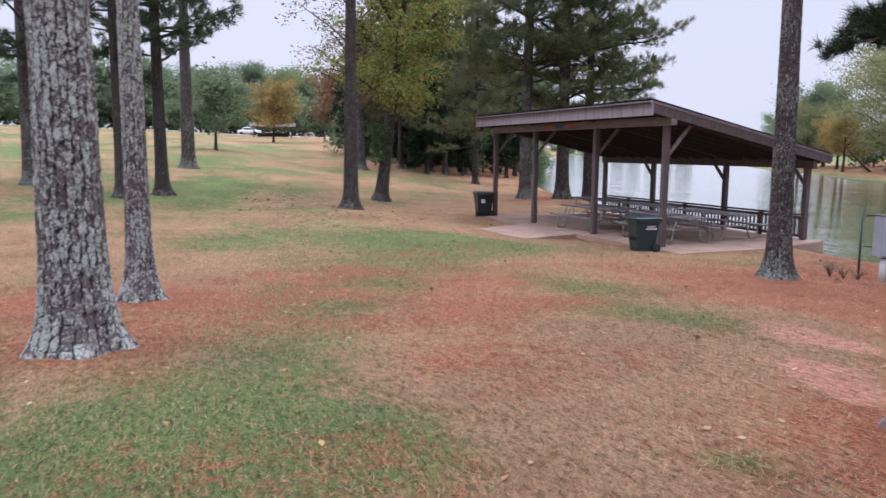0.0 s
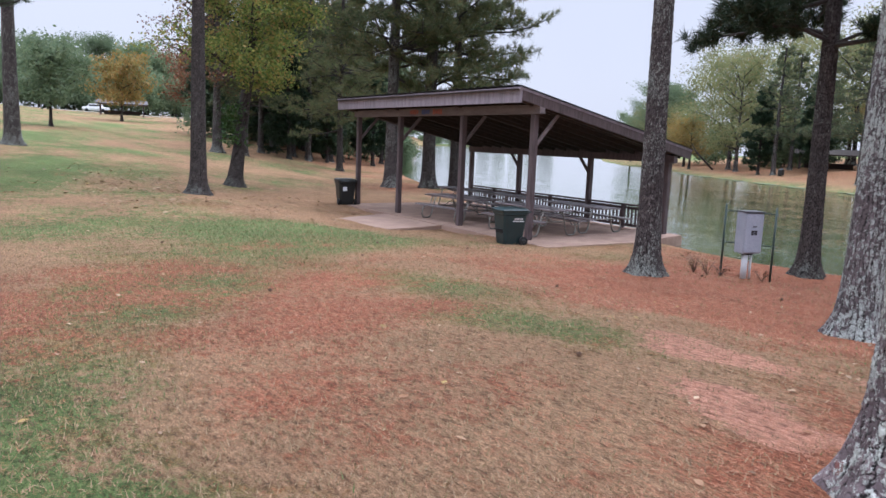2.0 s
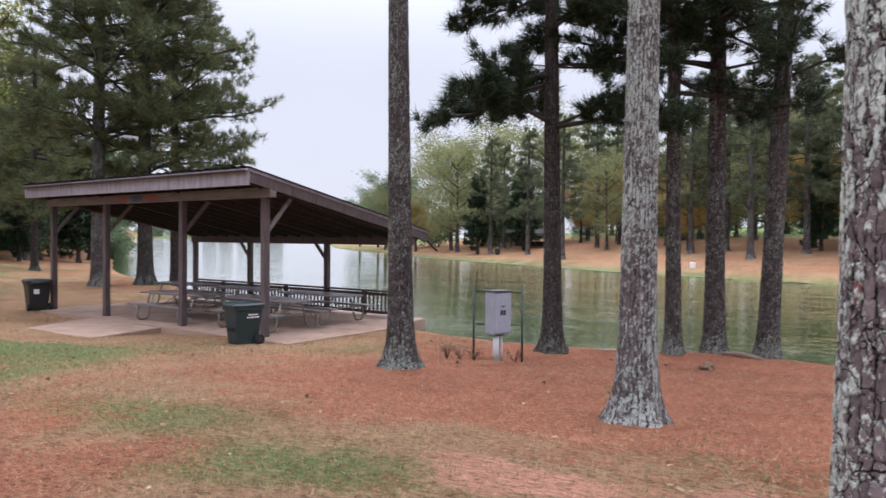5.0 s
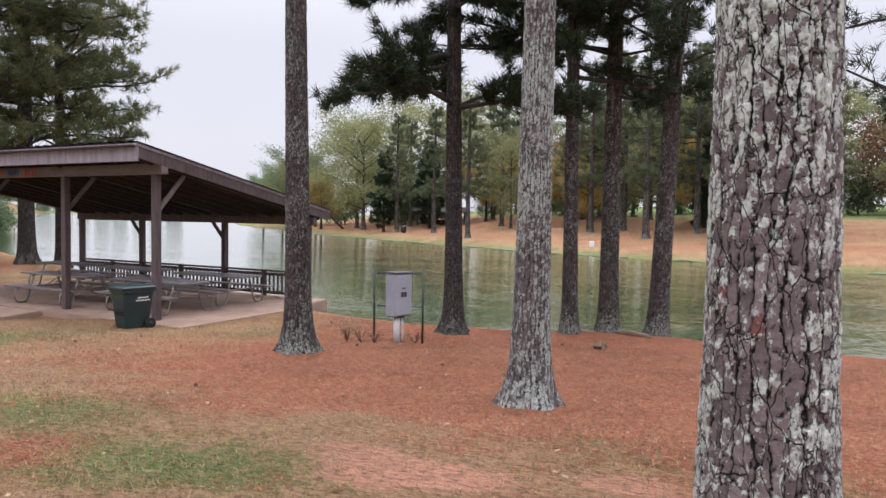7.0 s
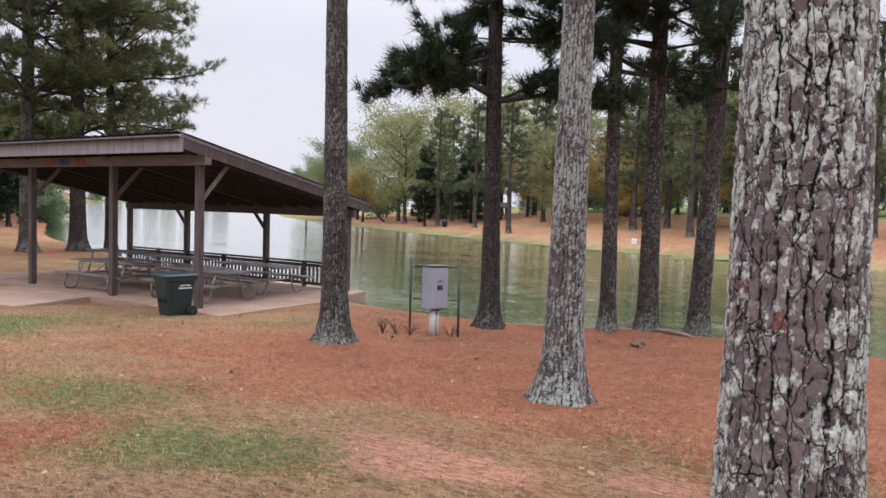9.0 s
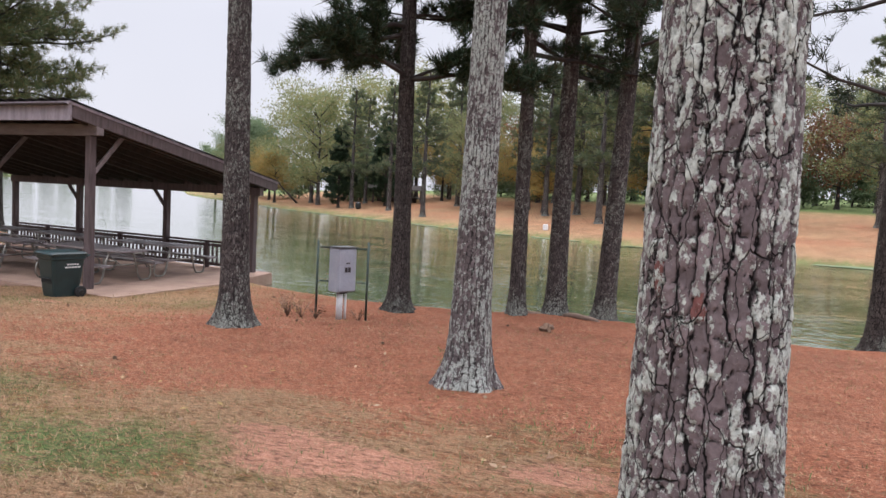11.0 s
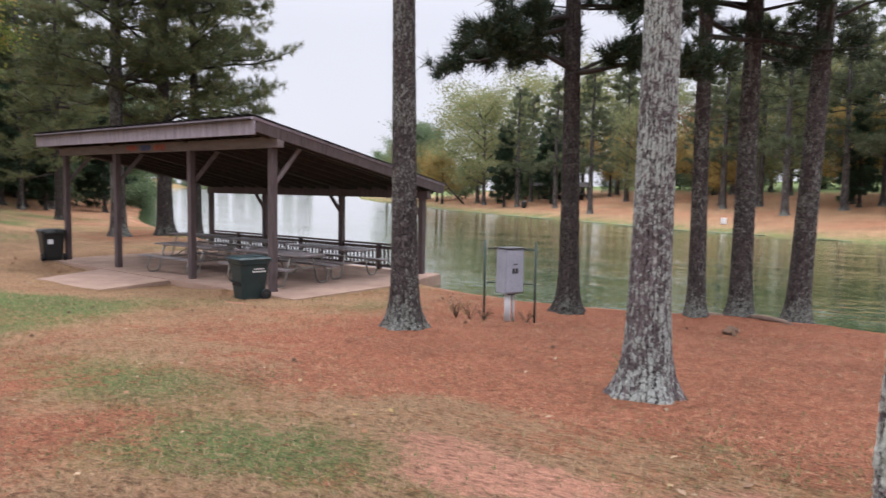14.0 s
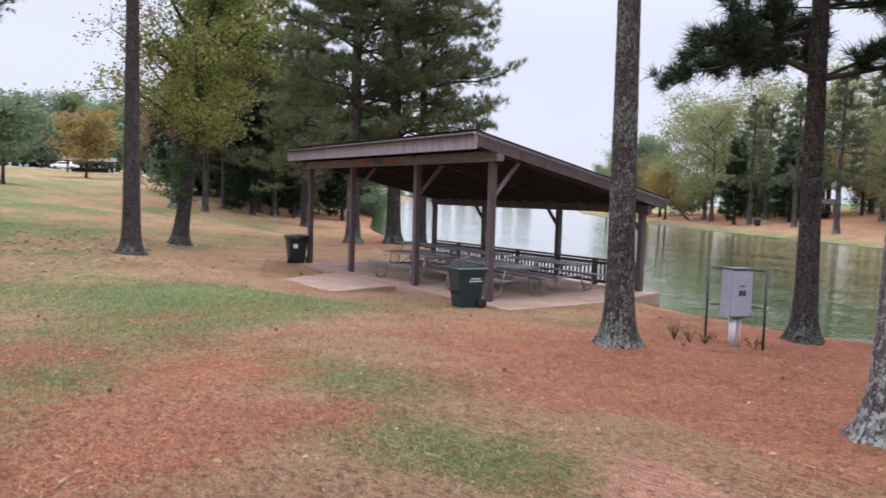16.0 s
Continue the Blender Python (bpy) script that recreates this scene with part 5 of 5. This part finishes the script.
def litter(name, count, size, seed, mat, label, region, weight):
    x, y, g = scatter(count, *region, seed)
    d = shore_distance(x, y)
    keep = (g.random(count) < weight(x, y)) & (d > 0.2)
    x, y = x[keep], y[keep]
    z = ground_height(x, y) + 0.018 * layered(x * 1.7, y * 1.7, 30) + 0.012
    verts, faces = leaves(np.stack([x, y, z], 1), size, 0.003, 1, seed, 6.0)
    return tagged(part(name, raw_mesh(name, verts, faces), mat), label, "fallen leaves", kind="stuff")


litter("fallen_leaves", 1500, 0.055, 81, M_LITTER, "scattered dry fallen leaves", (-16, 2, 0, 16), lambda x, y: near_weight(x, y) * 0.6)
litter("fallen_leaves", 2600, 0.14, 82, M_LITTER, "pale fallen leaves under the oak", (-33, -17, 2, 14), lambda x, y: np.exp(-(((x + 25) / 6) ** 2 + ((y - 7.5) / 4) ** 2)))


def pine_cone():
    bm = bmesh.new()
    for ring in range(6):
        f = ring / 5
        r = 0.028 * math.sin(math.pi * (0.2 + 0.72 * f))
        for k in range(7):
            a = k * math.tau / 7 + ring * 0.45
            m = pose(math.cos(a) * r * 0.75, math.sin(a) * r * 0.75, 0.012 + 0.06 * f, 0, -38, math.degrees(a))
            block(bm, (0.024, 0.016, 0.007), m, 0)
    tube([(0, 0, 0), (0, 0, 0.075)], [0.014, 0.006], 5, bm=bm)
    bmesh.ops.transform(bm, matrix=pose(0, 0, 0.017, 82, 0, 0) @ Matrix.Diagonal((0.62, 0.62, 0.62, 1)), verts=bm.verts)
    return tagged(part("pine_cone", bm, M_CONE), "small dark fallen pine cone on the ground", "pine cone", "fallen pine cones")


cone = pine_cone()
g = random.Random(9)
placed = 0
while placed < 16:
    x, y = g.uniform(-13, 0), g.uniform(3.5, 16.5)
    if float(shore_distance(np.array([x]), np.array([y]))[0]) < 0.6 or math.hypot(x + 1, y - 3) < 3 or (x < -12.5 and y > 11):
        continue
    m = pose(x, y, height_at(x, y) + 0.004, 0, 0, g.uniform(0, 360))
    if placed == 0:
        cone.matrix_world = m
    else:
        copy_thing(cone, m)
    placed += 1


def weed(x, y, height, stems, seed, mat, label):
    """A thin dry weed: stems and small leaves."""
    g = random.Random(seed)
    w = thing("weed_plant", pose(x, y, height_at(x, y)), label, "plant", "weeds by the cabinet")
    ends = []
    for i in range(stems):
        a, s = g.uniform(0, math.tau), g.uniform(0.5, 1)
        top = Vector((math.cos(a) * 0.14, math.sin(a) * 0.14, height * s))
        part("stem", tube([(0, 0, -0.01), tuple(top * 0.5 + Vector((0, 0, 0.02))), tuple(top)], [0.005, 0.004, 0.002], 4), M_ROOT, w)
        ends += [tuple(top * q) for q in (0.4, 0.55, 0.7, 0.85, 1.0)]
    part("foliage", raw_mesh("foliage", *leaves(ends, 0.028, 0.025, 3, seed)), mat, w)


weed(-8.75, 13.3, 0.42, 14, 91, M_LITTER, "dry straw-coloured weed beside the cabinet")
weed(-8.5, 13.36, 0.3, 12, 92, M_LITTER, "brown dry weed beside the cabinet")
weed(-8.25, 13.42, 0.26, 10, 95, M_LEAF_RED, "brown dry weed beside the cabinet")
weed(-7.62, 13.75, 0.28, 8, 93, M_LEAF_RED, "small russet weed beside the cabinet")
weed(-4.3, 10.4, 0.22, 8, 94, M_LEAF_PALE, "small pale weed in the pine straw")

for pts in ([(-5.6, 17.35, -0.02), (-5.95, 17.2, 0.03), (-6.3, 17.22, 0.015), (-6.6, 17.1, -0.05)], [(-5.1, 17.35, 0.0), (-4.8, 17.1, 0.05), (-4.45, 17.05, 0.02), (-4.2, 16.95, -0.05)]):
    root = [(x, y, height_at(x, y) + z) for x, y, z in pts]
    tagged(part("surface_root", tube(root, [0.07, 0.055, 0.045, 0.02], 7), M_ROOT), "grey tree root lying on the shore", "tree root", "roots at the shore")
stump = bmesh.new()
for k in range(9):
    a = k * 0.7
    block(stump, (0.16, 0.07, 0.06), pose(0.05 * math.cos(a), 0.05 * math.sin(a), 0.04 + 0.012 * (k % 4), 12 * (k % 3), -28 + 9 * k, math.degrees(a)), 0.008)
tagged(part("bark_chunk", stump, M_CONE), "dark chunk of broken bark lying on pine straw", "bark").matrix_world = pose(-4.78, 15.2, height_at(-4.78, 15.2))

dead = [(x, y, height_at(-64.3, 86.0) + z) for x, y, z in ((-64.3, 86.0, -0.1), (-65.2, 85.4, 1.0), (-66.3, 84.8, 2.2), (-67.0, 84.5, 3.4))]
tagged(part("dead_trunk", tube(dead, [0.16, 0.13, 0.1, 0.05], 7), M_LIMB), "bare dead trunk leaning over the far shore", "dead tree")

# Algae along the far shore
algae = bmesh.new()
for (ax, ay), (bx, by) in zip(SHORE[21:29], SHORE[22:30]):
    n = max(3, int(math.hypot(bx - ax, by - ay) / 1.2))
    for i in range(n):
        t = (i + 0.5) / n
        if math.sin(i * 1.3 + ax) < 0.15:
            continue
        x, y = ax + (bx - ax) * t, ay + (by - ay) * t
        r = 0.5 + 0.6 * abs(math.sin(i * 2.3 + ax))
        m = pose(x + 0.2, y - 0.5 - 0.3 * math.sin(i * 1.7), WATER + 0.012, 0, 0, math.degrees(math.atan2(by - ay, bx - ax)))
        made = bmesh.ops.create_icosphere(algae, subdivisions=2, radius=1.0, matrix=m @ Matrix.Diagonal((r * 1.8, r * 0.55, 0.03, 1)))
        for v in made["verts"]:
            v.co.x += 0.25 * math.sin(v.co.y * 5 + i)
            v.co.y += 0.18 * math.sin(v.co.x * 4 + i * 2)
tagged(part("algae", algae, M_SCUM), "bright green algae floating along the far shore", "algae", kind="stuff")

white_box = part("utility_box", solid((0.34, 0.26, 0.42), pose(0, 0, 0.21), 0.03), M_WHITE)
white_box.matrix_world = pose(-18.0, 55.0, height_at(-18.0, 55.0))
tagged(white_box, "small white box on the far bank", "utility box")
far_bin = part("bin", disc(0.32, 0.85, pose(0, 0, 0.43)), M_BLACK)
far_bin.matrix_world = pose(-45.8, 72.8, height_at(-45.8, 72.8))
tagged(far_bin, "black round rubbish bin on the far bank", "rubbish bin")
